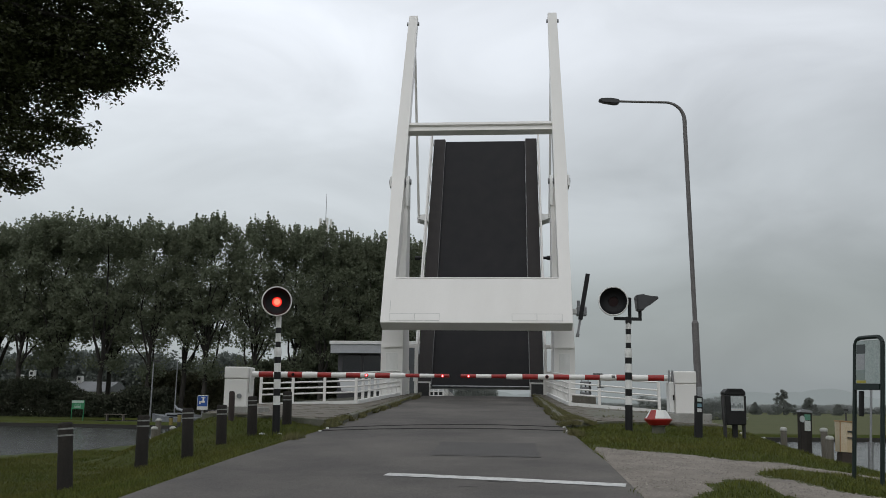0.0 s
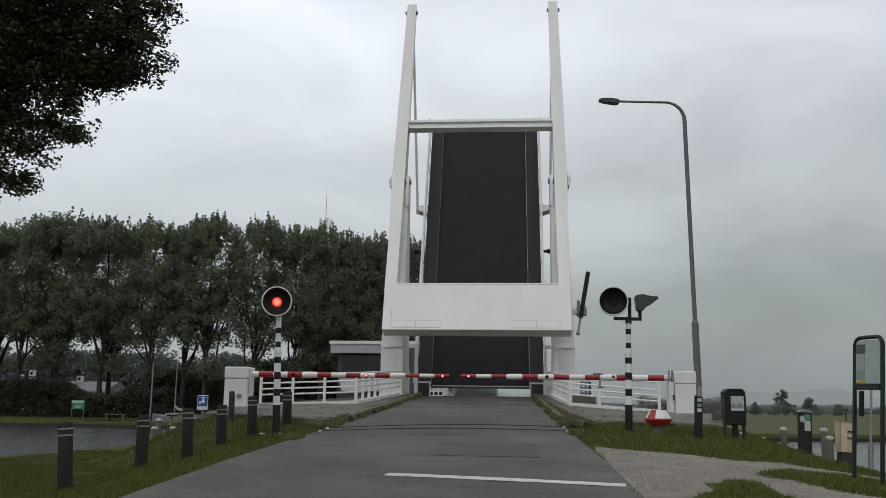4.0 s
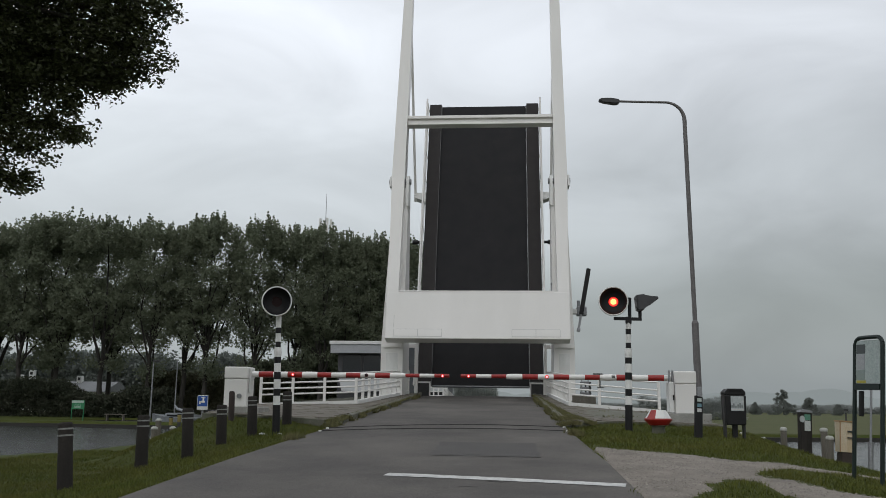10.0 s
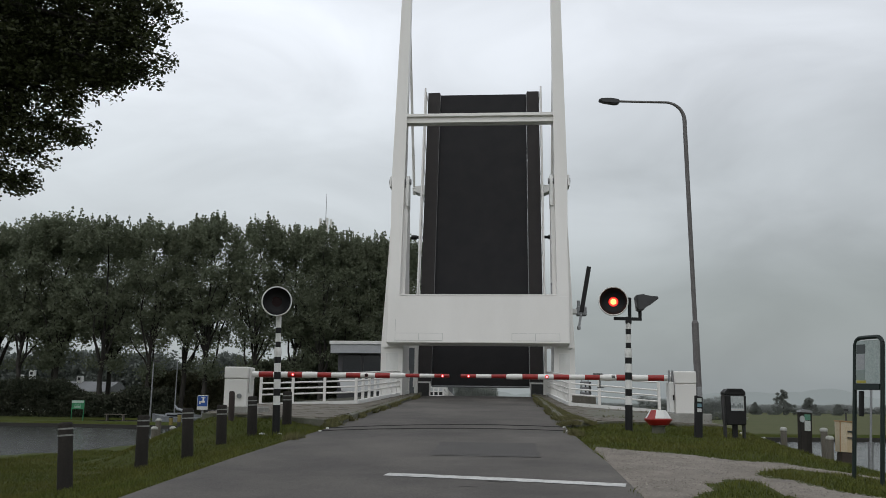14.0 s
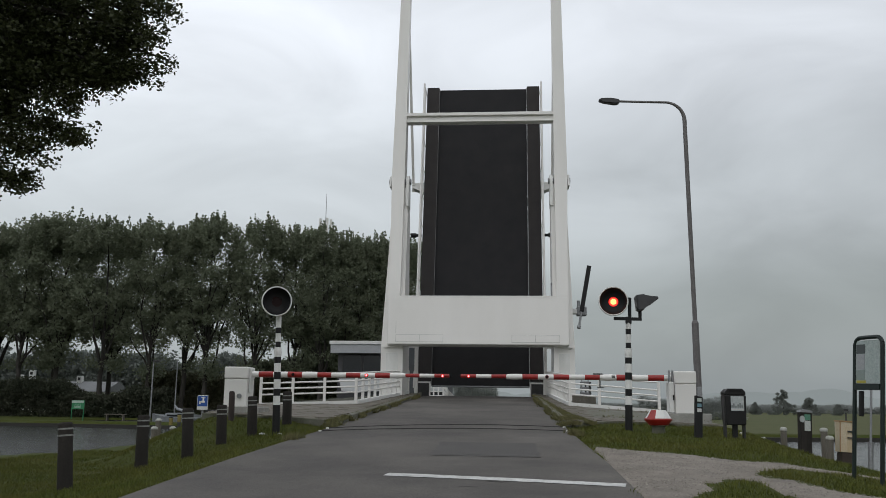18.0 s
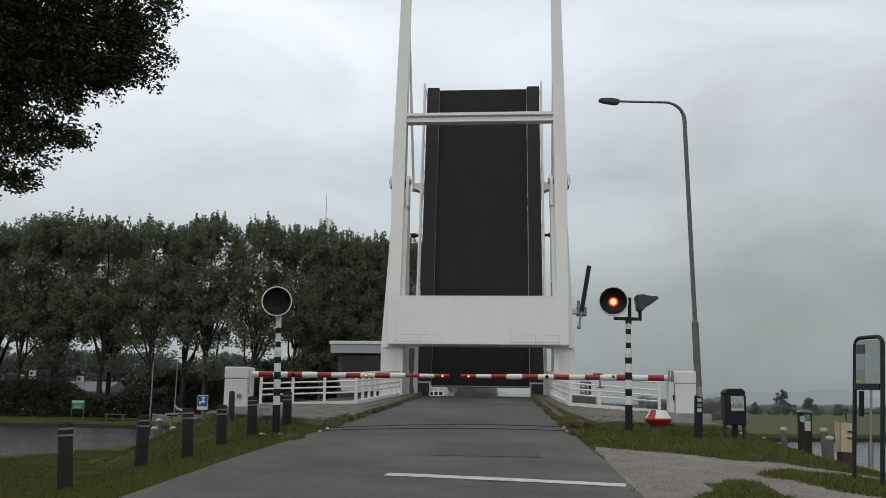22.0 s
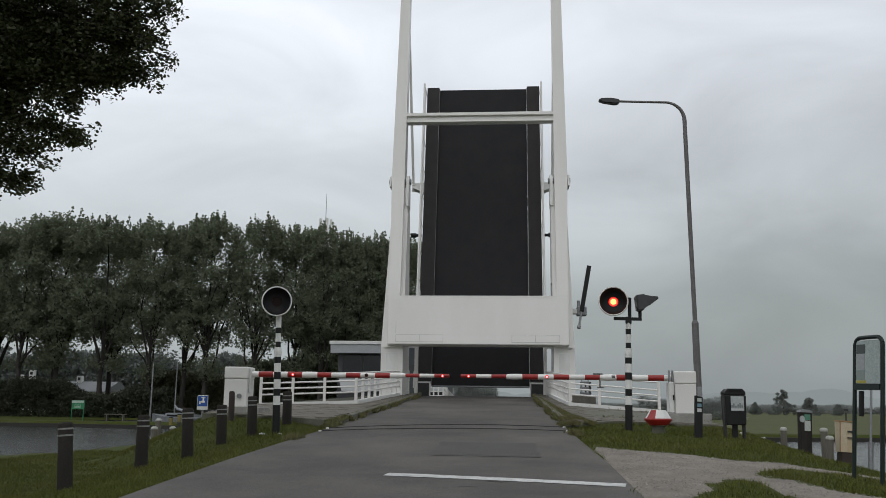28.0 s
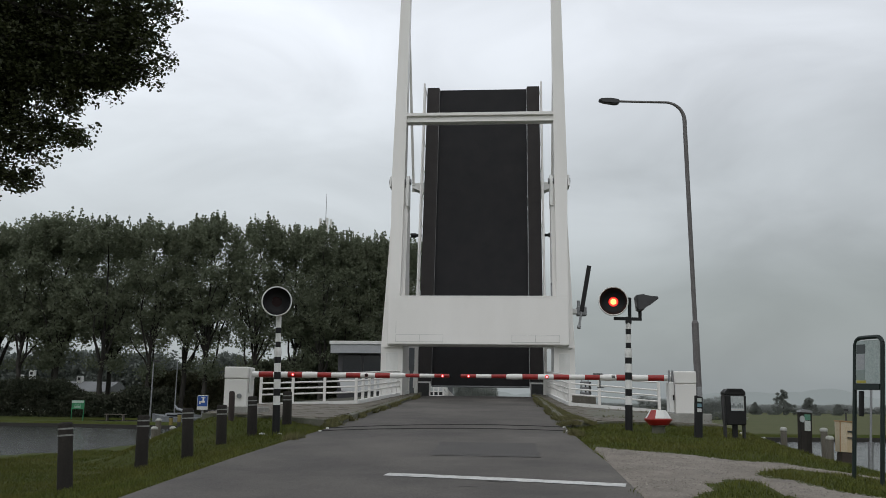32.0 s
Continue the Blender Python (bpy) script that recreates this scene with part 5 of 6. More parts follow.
def leaf_bank(name, x0, x1, y, depth, z0, z1, n, size, material, label, category, wave=0.5, slant=0.0):
    """A hedge or far wood as a long uneven bank of leaves."""
    xs = RNG.uniform(x0, x1, n)
    cs, rs = [], []
    for x in xs:
        top = z1 * (1 + wave * noise.noise((x * 0.11, y, 0)) + 0.35 * wave * noise.noise((x * 0.5, y, 3)))
        h = RNG.random() ** 0.7
        cs.append((x, y + slant * (x - x0) + RNG.uniform(-0.5, 0.5) * depth, z0 + (top - z0) * h))
        k = size * RNG.uniform(1.6, 3.2)
        rs.append((k, k, k * 0.7))
    v, f = leaf_cloud(cs, rs, [22] * n, size)
    ob = cloud(name, v, f, material)
    return tagged(ob, label, category, kind="stuff")


leaf_bank("hedge", -62, -29.0, 75.5, 2.6, -0.4, 2.75, 5000, 0.19, HEDGE, "dark overgrown hedge along the far bank", "hedge", 0.75)
leaf_bank("hedge", -35, -8, 84, 3, -0.4, 3.9, 2600, 0.22, mat("olive_shrub_leaves", (0.085, 0.094, 0.056), (0.115, 0.108, 0.072), 0.8, scale=0.3, fine=3, bump=0.0, var=0.3, spec=0.15, through=0.35), "dark low shrubs behind the moorings", "shrubs", 0.5)
leaf_bank("shrubs", -15.5, -6, 63.5, 1.6, -0.4, 1.9, 900, 0.17, HEDGE, "dark shrubs round the bridge keeper's house", "shrubs", 0.5)
leaf_bank("understory", -25.5, -8.5, 88, 3, -0.4, 6.8, 2700, 0.22, LEAF, "dense dark undergrowth between the bank trees", "undergrowth", 0.35)
# distance haze is painted into these far leaf colours: paler and greyer than foliage
FARWOOD = mat("hazy_wood_leaves", (0.150, 0.168, 0.155), (0.165, 0.182, 0.166), 0.9, scale=0.05, fine=1, bump=0, var=0.25, spec=0.1, through=0.3)
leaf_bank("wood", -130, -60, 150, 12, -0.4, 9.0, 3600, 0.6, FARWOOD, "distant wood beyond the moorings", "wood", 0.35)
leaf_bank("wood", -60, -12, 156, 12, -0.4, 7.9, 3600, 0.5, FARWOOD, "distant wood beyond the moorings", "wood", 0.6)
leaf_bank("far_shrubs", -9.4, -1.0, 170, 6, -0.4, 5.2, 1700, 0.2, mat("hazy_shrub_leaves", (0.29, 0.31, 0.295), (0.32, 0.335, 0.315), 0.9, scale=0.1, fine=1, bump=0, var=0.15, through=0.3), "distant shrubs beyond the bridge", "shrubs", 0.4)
leaf_bank("hedge", 18, 31, 112, 3, -0.3, 2.5, 1500, 0.13, mat("hazy_hedge_leaves", (0.255, 0.275, 0.265), (0.285, 0.30, 0.285), 0.9, scale=0.2, fine=2, bump=0, var=0.25, through=0.3), "hedge at the edge of a field, greyed by painted haze", "hedge", 0.7)
leaf_bank("hedge", 30, 170, 280, 5, -0.3, 2.2, 7000, 0.22, mat("hazy_far_leaves", (0.30, 0.32, 0.31), (0.33, 0.345, 0.33), 0.9, scale=0.05, fine=1, bump=0, var=0.15, through=0.3), "low hedge across distant fields", "hedge", 0.6)


def small_tree(x, y, h, w, label):
    t = thing("tree", label, "tree", pose(x, y, -0.25), group="young field trees")
    bm = bm_new()
    limb(bm, (0, 0, -0.2), (0, 0, h * 0.8), 0.14, 0.05, 3, 0.05)
    part("trunk", bm, BARK, t)
    cs, rs = [], []
    for i in range(110):
        u = RNG.random() ** 1.15
        r = w * ((1 - u) ** 0.75 + 0.1 + 0.1 * math.sin(u * 23)) * RNG.random() ** 0.5
        a = RNG.random() * 6.28
        cs.append((r * math.cos(a), r * math.sin(a), h * (0.02 + 0.95 * u)))
        rs.append((0.45, 0.45, 0.38))
    v, f = leaf_cloud(cs, rs, [110] * 110, 0.17)
    # leaf colour paled to carry the haze at 200 m
    cloud("crown", v, f, mat("hazy_field_tree_leaves", (0.17, 0.185, 0.168), (0.195, 0.208, 0.188), 0.9, scale=0.2, fine=2, bump=0, var=0.25, through=0.3), t)


small_tree(63.3, 200, 5.6, 3.0, "young bushy tree standing in a field")
small_tree(69, 200, 3.8, 2.2, "low bushy tree standing in a field")
small_tree(58.5, 205, 2.6, 1.4, "low shrub standing in a field")
small_tree(79, 210, 2.4, 1.2, "low shrub standing in a field")


def distance_backdrop():
    """Hazy woods on the horizon, nearly a kilometre away."""
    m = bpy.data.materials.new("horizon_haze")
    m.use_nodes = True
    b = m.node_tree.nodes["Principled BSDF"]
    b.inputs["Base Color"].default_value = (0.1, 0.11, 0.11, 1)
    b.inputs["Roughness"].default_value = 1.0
    # the haze over the woods is put in as an even emission
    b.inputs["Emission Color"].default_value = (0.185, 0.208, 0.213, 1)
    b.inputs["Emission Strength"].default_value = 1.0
    verts, faces = [], []
    n = 260
    for i in range(n + 1):
        a = radians(-75 + 150 * i / n)
        d = 950
        h = 13 + 7 * math.exp(-((math.degrees(a) - 20) / 1.7) ** 2) + 5 * math.exp(-((math.degrees(a) - 15) / 2) ** 2) + 7 * noise.noise((i * 0.09, 0, 0)) + 4 * noise.noise((i * 0.37, 2, 0)) + 1.5 * noise.noise((i * 1.3, 5, 0))
        for z in (-3, max(2.0, h)):
            verts.append((d * math.sin(a), d * math.cos(a), z))
    faces = [(2 * i, 2 * i + 2, 2 * i + 3, 2 * i + 1) for i in range(n)]
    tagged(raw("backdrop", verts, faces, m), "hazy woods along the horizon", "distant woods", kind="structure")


distance_backdrop()


SPRAYS = []


def maple():
    """A large maple beside the road whose lower boughs hang into view."""
    global RNG
    RNG = np.random.default_rng(5)
    random.seed(5)
    foot = Vector((-9.6, 11.4, 0))
    foot.z = lie(foot.x, foot.y)
    t = thing("maple_tree", "large dark-leaved maple overhanging the verge", "tree", pose(*foot))
    bm = bm_new()
    limb(bm, (0, 0, -0.3), (0.2, 0, 3.2), 0.36, 0.28, 4, 0.03)
    limb(bm, (0.2, 0, 3.2), (0.4, 0.3, 10.5), 0.28, 0.06, 5, 0.06)
    part("trunk", bm, BARK, t)
    cs, rs = [], []
    for i in range(420):
        p = RNG.normal(0, 1, 3)
        p /= np.linalg.norm(p)
        p *= RNG.random() ** 0.4 * np.array([4.3, 4.5, 3.6])
        p += np.array([-0.6, 0, 8.6])
        if p[0] > 2.6:
            continue
        cs.append(p)
        rs.append((0.55, 0.55, 0.45))
    v, f = leaf_cloud(cs, rs, [110] * len(cs), 0.085, broad=0.3, round_leaf=True)
    cloud("crown", v, f, LEAF_NEAR, t)
    tips = [((5.55, 0.4, 7.5), 0.3), ((5.5, 0.7, 7.9), 0.34), ((5.45, 0.3, 6.9), 0.26), ((5.4, 0.6, 6.5), 0.24), ((5.2, 0.2, 7.35), 0.36), ((5.1, 0.9, 6.9), 0.34), ((4.8, 0.5, 6.25), 0.26), ((4.3, 0.4, 6.2), 0.26), ((4.3, 0.6, 5.5), 0.24), ((3.75, 0.5, 5.2), 0.24), ((3.5, 0.7, 4.75), 0.18), ((3.05, 0.4, 4.55), 0.24), ((2.6, 0.6, 4.6), 0.28), ((5.1, 0.6, 8.1), 0.46), ((3.9, 0.4, 7.4), 0.5), ((3.3, 0.5, 5.9), 0.4), ((4.5, 0.9, 6.75), 0.4), ((3.6, 0.7, 6.6), 0.5), ((2.9, 0.7, 5.4), 0.4), ((5.66, 0.5, 6.72), 0.14), ((4.27, 0.5, 5.96), 0.26), ((3.49, 0.6, 5.99), 0.35), ((5.42, 0.5, 7.38), 0.24), ((5.5, 0.5, 7.1), 0.22), ((5.36, 0.5, 6.46), 0.2), ((5.05, 0.5, 6.36), 0.2), ((4.72, 0.5, 6.33), 0.2), ((4.45, 0.5, 6.38), 0.2)]
    for k, (tip, r) in enumerate(tips):
        tip = Vector(tip) - Vector((0.05 if tip[0] > 5 else 0.0, 0, 0))
        base = Vector((1.2, random.uniform(-0.3, 0.6), tip.z + random.uniform(0.6, 1.4)))
        sp = new("bough")
        sp.parent = t
        sp.location = base
        bm = bm_new()
        pts = limb(bm, (0, 0, 0), tip - base, 0.07, 0.012, 4, 0.1)
        twigs = []
        for j in range(9):
            u = random.uniform(0.35, 1.0)
            o = (tip - base) * u + Vector((random.uniform(-0.3, 0.3), random.uniform(-0.4, 0.4), random.uniform(-0.3, 0.25)))
            tube(bm, (tip - base) * max(0.0, u - 0.12), o, 0.012, 0.004, n=5, cap=False)
            twigs.append(o)
        part("limb", bm, BARK, sp)
        cs, rs, ns = [], [], []
        for j in range(46):
            u = random.random() ** 0.7
            p = (tip - base) * (0.3 + 0.7 * u)
            w = r * (2.4 - 1.75 * u)
            q = p + Vector((random.uniform(-1, 1) * w, random.uniform(-1, 1) * w * 1.3, random.uniform(-0.75, 1.0) * w))
            cs.append(q)
            rs.append((0.2, 0.2, 0.15))
            ns.append(26)
        for o in twigs:
            cs.append(o)
            rs.append((0.16, 0.16, 0.12))
            ns.append(14)
        v, f = leaf_cloud(cs, rs, [int(q * 1.95) for q in ns], 0.054, 0.5, broad=0.28, round_leaf=True)
        cloud("leaves", v, f, LEAF_NEAR, sp)
        SPRAYS.append((sp, base, k))


maple()


def blades(n, test, label, hmin=0.03, hmax=0.085, region=(-11, 9, 8, 24)):
    """Loose grass blades over a stretch of verge."""
    x = RNG.uniform(region[0], region[1], n)
    y = region[2] + (region[3] - region[2]) * RNG.random(n) ** 1.3
    z = lie_many(x, y)
    keep = np.array([test(a, b, c) for a, b, c in zip(x, y, z)])
    p = np.stack([x, y, z - 0.01], 1)[keep]
    pts = p[:, :2]
    m = len(p)
    h = RNG.uniform(hmin, hmax, m) * (1 + 0.6 * np.array([noise.noise((a * 0.8, b * 0.8, 4)) for a, b in pts]))
    ang = RNG.random(m) * 6.28
    w = RNG.uniform(0.004, 0.010, m)
    d = np.stack([np.cos(ang), np.sin(ang), np.zeros(m)], 1)
    lean = RNG.normal(0, 0.45, (m, 2)) * h[:, None]
    tip = p + np.concatenate([lean, h[:, None]], 1)
    v = np.stack([p - d * w[:, None], p + d * w[:, None], tip], 1).reshape(-1, 3)
    me = bpy.data.meshes.new("grass")
    me.vertices.add(m * 3)
    me.vertices.foreach_set("co", v.astype(np.float32).ravel())
    me.loops.add(m * 3)
    me.loops.foreach_set("vertex_index", np.arange(m * 3, dtype=np.int32))
    me.polygons.add(m)
    me.polygons.foreach_set("loop_start", np.arange(m, dtype=np.int32) * 3)
    me.update(calc_edges=True)
    me.materials.append(BLADE)
    tagged(new("grass", me), label, "grass", kind="stuff")


def road_half(y, side):
    return float(np.interp(y, [r[0] for r in ROAD_EDGE], [r[1 if side < 0 else 2] for r in ROAD_EDGE]))


def on_verge_left(x, y, z):
    return z > -0.6 and x < road_half(y, -1) + 0.1 * noise.noise((y * 1.7, 0, 0)) and not (y > 19.9 and inside(LEFT_WALK, x, y))


def on_verge_right(x, y, z):
    if z < -0.6 or x < road_half(y, 1) - 0.06 + 0.12 * noise.noise((y * 1.7, 4, 0)) or (y > 20.3 and inside(RIGHT_WALK, x, y)):
        return False
    return y > 17 or not on_gravel(x + RNG.normal(0, 0.05), y + RNG.normal(0, 0.07))


blades(170000, on_verge_left, "rough grass on the verge sloping to the water", region=(-12, -2.6, 8, 26))
blades(170000, on_verge_right, "rough grass between road and water", region=(2.4, 11, 8, 25))


def kerb_weeds(side, y0, y1, n):
    x = []
    for _ in range(n):
        y = RNG.uniform(y0, y1)
        if noise.noise((y * 0.9, side * 3, 0)) > 0.05:
            x.append((road_half(y, side) - side * RNG.normal(0.0, 0.07) + side * 0.02, y))
    verts, faces = [], []
    for a, b in x:
        z = road_z(b) - 0.02
        for _ in range(3):
            h = RNG.uniform(0.0, 0.09)
            ax, ay = RNG.normal(0, 0.05, 2)
            k = len(verts)
            verts += [(a - 0.012, b, z), (a + 0.012, b, z), (a + ax, b + ay, z + 0.05 + h)]
            faces.append((k, k + 1, k + 2))
    tagged(raw("weeds", verts, faces, mat("yellow_weeds", (0.135, 0.118, 0.05), (0.085, 0.09, 0.03), 0.8, scale=1.2, fine=6, bump=0, var=0.35)), "yellowish weeds growing along the kerb", "weeds", kind="stuff")


kerb_weeds(-1, 16, 36, 3000)
kerb_weeds(1, 16, 36, 3000)


def verge_strip(x_of, y0, y1, n, hmax):
    """Rough grass overgrowing the kerb and the edge of the paving."""
    verts, faces = [], []
    for _ in range(n):
        y = y0 + (y1 - y0) * RNG.random() ** 1.4
        a, b = x_of(y)
        x = RNG.uniform(a, b)
        if noise.noise((x * 2.2, y * 0.8, 6)) < (-0.22 if b - a < 1 else 0.22):
            continue
        z = road_z(y) + 0.06
        h = RNG.uniform(0.03, hmax)
        ax, ay = RNG.normal(0, 0.04, 2)
        k = len(verts)
        verts += [(x - 0.012, y, z), (x + 0.012, y, z), (x + ax, y + ay, z + h)]
        faces.append((k, k + 1, k + 2))
    tagged(raw("rough_grass", verts, faces, MATS["yellow_weeds"]), "rough yellowish grass overgrowing the kerb", "grass", kind="stuff")


verge_strip(lambda y: (road_half(y, 1) - 0.05, road_half(y, 1) + float(np.interp(y, (20, 24, 36), (0.7, 0.4, 0.1)))), 20, 36, 15000, 0.10)
verge_strip(lambda y: (road_half(y, -1) - float(np.interp(y, (19, 24, 36), (0.3, 0.16, 0.08))), road_half(y, -1) + 0.04), 19.5, 36, 5000, 0.09)
verge_strip(lambda y: (2.7, float(np.interp(y, (21.4, 28.4, 30), (6.3, 6.4, 3.2)))), 21.4, 30, 1300, 0.045)
verge_strip(lambda y: (float(np.interp(y, (21, 27, 30), (-5.8, -6.6, -3.4))), -2.9), 21.2, 29, 1300, 0.045)

# ---- far side: keeper's house, cottage, boats, boards ----
bh = thing("bridge_house", "flat-roofed bridge keeper's house with a grey fascia", "bridge house", pose(-8, 57, -0.3))
bm = bm_new()
box(bm, -2.3, 5.2, 0.4, 5.5, 0, 5.0)
part("wall", bm, mat("dark_cladding", (0.035, 0.036, 0.04), (0.05, 0.05, 0.055), 0.6, scale=2, fine=25), bh, "dark cladding")
bm = bm_new()
box(bm, -2.75, 5.6, -0.1, 6, 4.92, 5.7, bev=0.03)
part("roof_fascia", bm, mat("grey_fascia", (0.40, 0.41, 0.425), (0.33, 0.34, 0.355), 0.5, scale=1.5, fine=20, bump=0.03), bh, "grey roof fascia")
bm = bm_new()
prism(bm, [(-2.16, 3.23), (5.2, 3.23), (5.2, 2.4), (-1.95, 2.4)], 0.16, 0.36, "y")
part("panel", bm, mat("grey_panel", (0.60, 0.61, 0.62), (0.48, 0.49, 0.5), 0.5, scale=1.5), bh, "pale grey parapet panel")
for k in range(5):
    w = new("window")
    w.parent = bh
    w.location = (-2.0 + k * 1.42, 0.38, 3.26)
    bm = bm_new()
    for a, b, c, d in ((0, 1.34, 0, 0.06), (0, 1.34, 1.5, 1.56), (0, 0.05, 0.06, 1.5), (1.29, 1.34, 0.06, 1.5)):
        box(bm, a, b, -0.04, 0.04, c, d)
    part("window_frame", bm, DARKSTEEL, w)
    bm = bm_new()
    box(bm, 0.05, 1.29, -0.012, 0.0, 0.06, 1.5)
    part("pane", bm, mat("dark_pane", (0.012, 0.014, 0.017), None, 0.06, bump=0), w)
bm = bm_new()
box(bm, -2.82, 5.67, -0.17, 6.07, 5.52, 5.74, bev=0.02)
part("roof_edge", bm, WHITE_WORN, bh, "pale metal roof edge")
bm = bm_new()
tube(bm, (1.3, 1, 5.7), (1.3, 1, 5.9), 0.06, n=8)
part("roof_vent", bm, WHITE, bh)

ROOFDARK = mat("dark_grey_roof", (0.05, 0.053, 0.057), (0.036, 0.038, 0.042), 0.8, scale=2, fine=20, spec=0.15)


def cottage(x, y, a, b, eave, ridge, chimneys, label, roofing):
    c = thing("cottage", label, "house", pose(x, y, -0.3), group="houses behind the hedge")
    bm = bm_new()
    box(bm, a, b, 0, 6, 0, eave)
    part("wall", bm, WHITE_WORN, c)
    bm = bm_new()
    prism(bm, [(-0.6, eave - 0.05), (6.6, eave - 0.05), (3.0, ridge)], a - 0.3, b + 0.3)
    part("roof", bm, roofing, c, "grey roof")
    for cx, cz in chimneys:
        bm = bm_new()
        box(bm, cx - 0.28, cx + 0.28, 2.4, 3.0, ridge - 0.6, cz)
        part("chimney", bm, WHITE_WORN, c, "white chimney")
        bm = bm_new()
        box(bm, cx - 0.16, cx + 0.16, 2.38, 2.41, cz - 0.55, cz - 0.2)
        part("chimney_opening", bm, DARKSTEEL, c)
    wx = a + 0.6
    while wx < b - 1:
        w = new("window")
        w.parent = c
        w.location = (wx, 0, 1.0)
        bm = bm_new()
        for p, q, r, u in ((0, 0.9, 0, 0.06), (0, 0.9, 1.04, 1.1), (0, 0.06, 0.06, 1.04), (0.84, 0.9, 0.06, 1.04)):
            box(bm, p, q, -0.05, 0.03, r, u)
        part("window_frame", bm, WHITE, w)
        bm = bm_new()
        box(bm, 0.06, 0.84, -0.02, 0.01, 0.06, 1.04)
        part("pane", bm, MATS["dark_pane"], w)
        wx += 1.9


cottage(-47.9, 95, -3.0, 3.1, 2.6, 3.75, [(-1.2, 4.4)], "low white house with a grey roof behind the hedge", mat("pale_grey_roof", (0.17, 0.175, 0.18), (0.12, 0.125, 0.13), 0.6, scale=2, fine=20))
cottage(-57, 99, -3.2, 3.0, 2.6, 3.95, [(-1.8, 4.6), (-0.3, 5.15)], "white house with a dark roof behind the hedge", ROOFDARK)

gs = thing("green_sign", "green and white harbour sign on two posts", "sign", pose(-33.8, 68, -0.35))
bm = bm_new()
box(bm, -0.52, 0.52, -0.03, 0.03, 0.9, 1.62, bev=0.01)
part("board", bm, mat("sign_green", (0.02, 0.20, 0.08), (0.02, 0.16, 0.065), 0.5, bump=0), gs, "green board")
bm = bm_new()
box(bm, -0.5, 0.5, -0.04, -0.031, 1.4, 1.6)
part("top_field", bm, mat("sign_pale", (0.4, 0.5, 0.44), None, 0.5, bump=0), gs, "pale top field")
bm = bm_new()
for k in range(3):
    box(bm, -0.3, 0.25, -0.036, -0.031, 1.0 + k * 0.11, 1.04 + k * 0.11)
part("text_bars", bm, MATS["sign_pale"], gs)
for x in (-0.5, 0.5):
    bm = bm_new()
    tube(bm, (x, 0, -0.2), (x, 0, 1.6), 0.04, n=8)
    part("post", bm, MATS["sign_green"], gs)


BOATHULL = mat("dull_boat_paint", (0.22, 0.235, 0.245), (0.10, 0.11, 0.12), 0.5, scale=2, bump=0.03)


def boat(x, y, ln, wd, turn, mast, label, free=0.98):
    b = thing("boat", label, "boat", pose(x, y, WATER_Z, 0, 0, turn), group="moored boats")
    bm = bm_new()
    rows = []
    for k in range(9):
        u = k / 8
        w = wd / 2 * (1 - max(0, (u - 0.4) / 0.6) ** 2 * 0.96) * (0.86 + 0.14 * min(1, u * 3))
        z = free + 0.28 * u * u
        yy = -ln / 2 + ln * u
        rows.append([bm.verts.new(p) for p in ((-w, yy, z), (-w * 0.95, yy * 0.985, free * 0.5), (-w * 0.7, yy * 0.95, -0.15), (w * 0.7, yy * 0.95, -0.15), (w * 0.95, yy * 0.985, free * 0.5), (w, yy, z))])
    for a, c in zip(rows, rows[1:]):
        for i in range(5):
            bm.faces.new((a[i], a[i + 1], c[i + 1], c[i]))
        bm.faces.new((a[5], a[0], c[0], c[5]))
    bm.faces.new(rows[0])
    bm.faces.new(rows[-1])
    part("hull", bm, BOATHULL, b)
    bm = bm_new()
    box(bm, -wd * 0.3, wd * 0.3, -ln * 0.22, ln * 0.2, free, free + 0.36, taper=(0.12, 0.3), bev=0.05)
    part("cabin", bm, BOATHULL, b)
    for sx in (-1, 1):
        bm = bm_new()
        box(bm, sx * wd * 0.29 - 0.03, sx * wd * 0.29 + 0.03, -ln * 0.14, ln * 0.1, free + 0.1, free + 0.24)
        part("window", bm, MATS["dark_pane"], b)
    for k in range(3):
        bm = bm_new()
        tube(bm, (wd * 0.46, -ln * 0.45 + k * ln * 0.3, free), (wd * 0.46, -ln * 0.45 + k * ln * 0.3, free + 0.4), 0.014, n=6)
        part("stanchion", bm, STEEL, b)
    if mast:
        bm = bm_new()
        tube(bm, (0, 0.4, free), (0, 0.4, mast), 0.05, 0.03, n=8)
        part("mast", bm, STEEL, b)
        bm = bm_new()
        pts = [(0, 0.36, free + 0.95), (0, 0.1, free + 0.68), (0, -0.5, free + 0.56), (0, -1.2, free + 0.54), (0, -1.7, free + 0.56)]
        for p, q, r0, r1 in zip(pts, pts[1:], (0.05, 0.11, 0.1, 0.08), (0.11, 0.1, 0.08, 0.04)):
            tube(bm, p, q, r0, r1, n=8, cap=False)
        part("furled_sail", bm, mat("grey_canvas", (0.3, 0.32, 0.34), None, 0.9), b, "furled grey sail")
    return b


boat(-24.6, 66, 5.6, 2.0, 65, 5.2, "white moored sailing boat with a furled sail", 0.62)
boat(-22.4, 69.5, 4.4, 1.7, 120, 0, "white moored cabin boat", 0.6)
boat(-20.6, 67, 4.5, 1.6, 75, 0, "small white moored cabin boat", 0.62)

hl = thing("harbour_lamp", "slim harbour lamp beside the moorings", "lamp post", pose(-24.3, 60, -0.3))
bm = bm_new()
tube(bm, (0, 0, 0), (0, 0, 4.4), 0.06, 0.04, n=8)
part("column", bm, STEEL, hl)
bm = bm_new()
box(bm, -0.05, 0.45, -0.09, 0.09, 4.38, 4.48, bev=0.02)
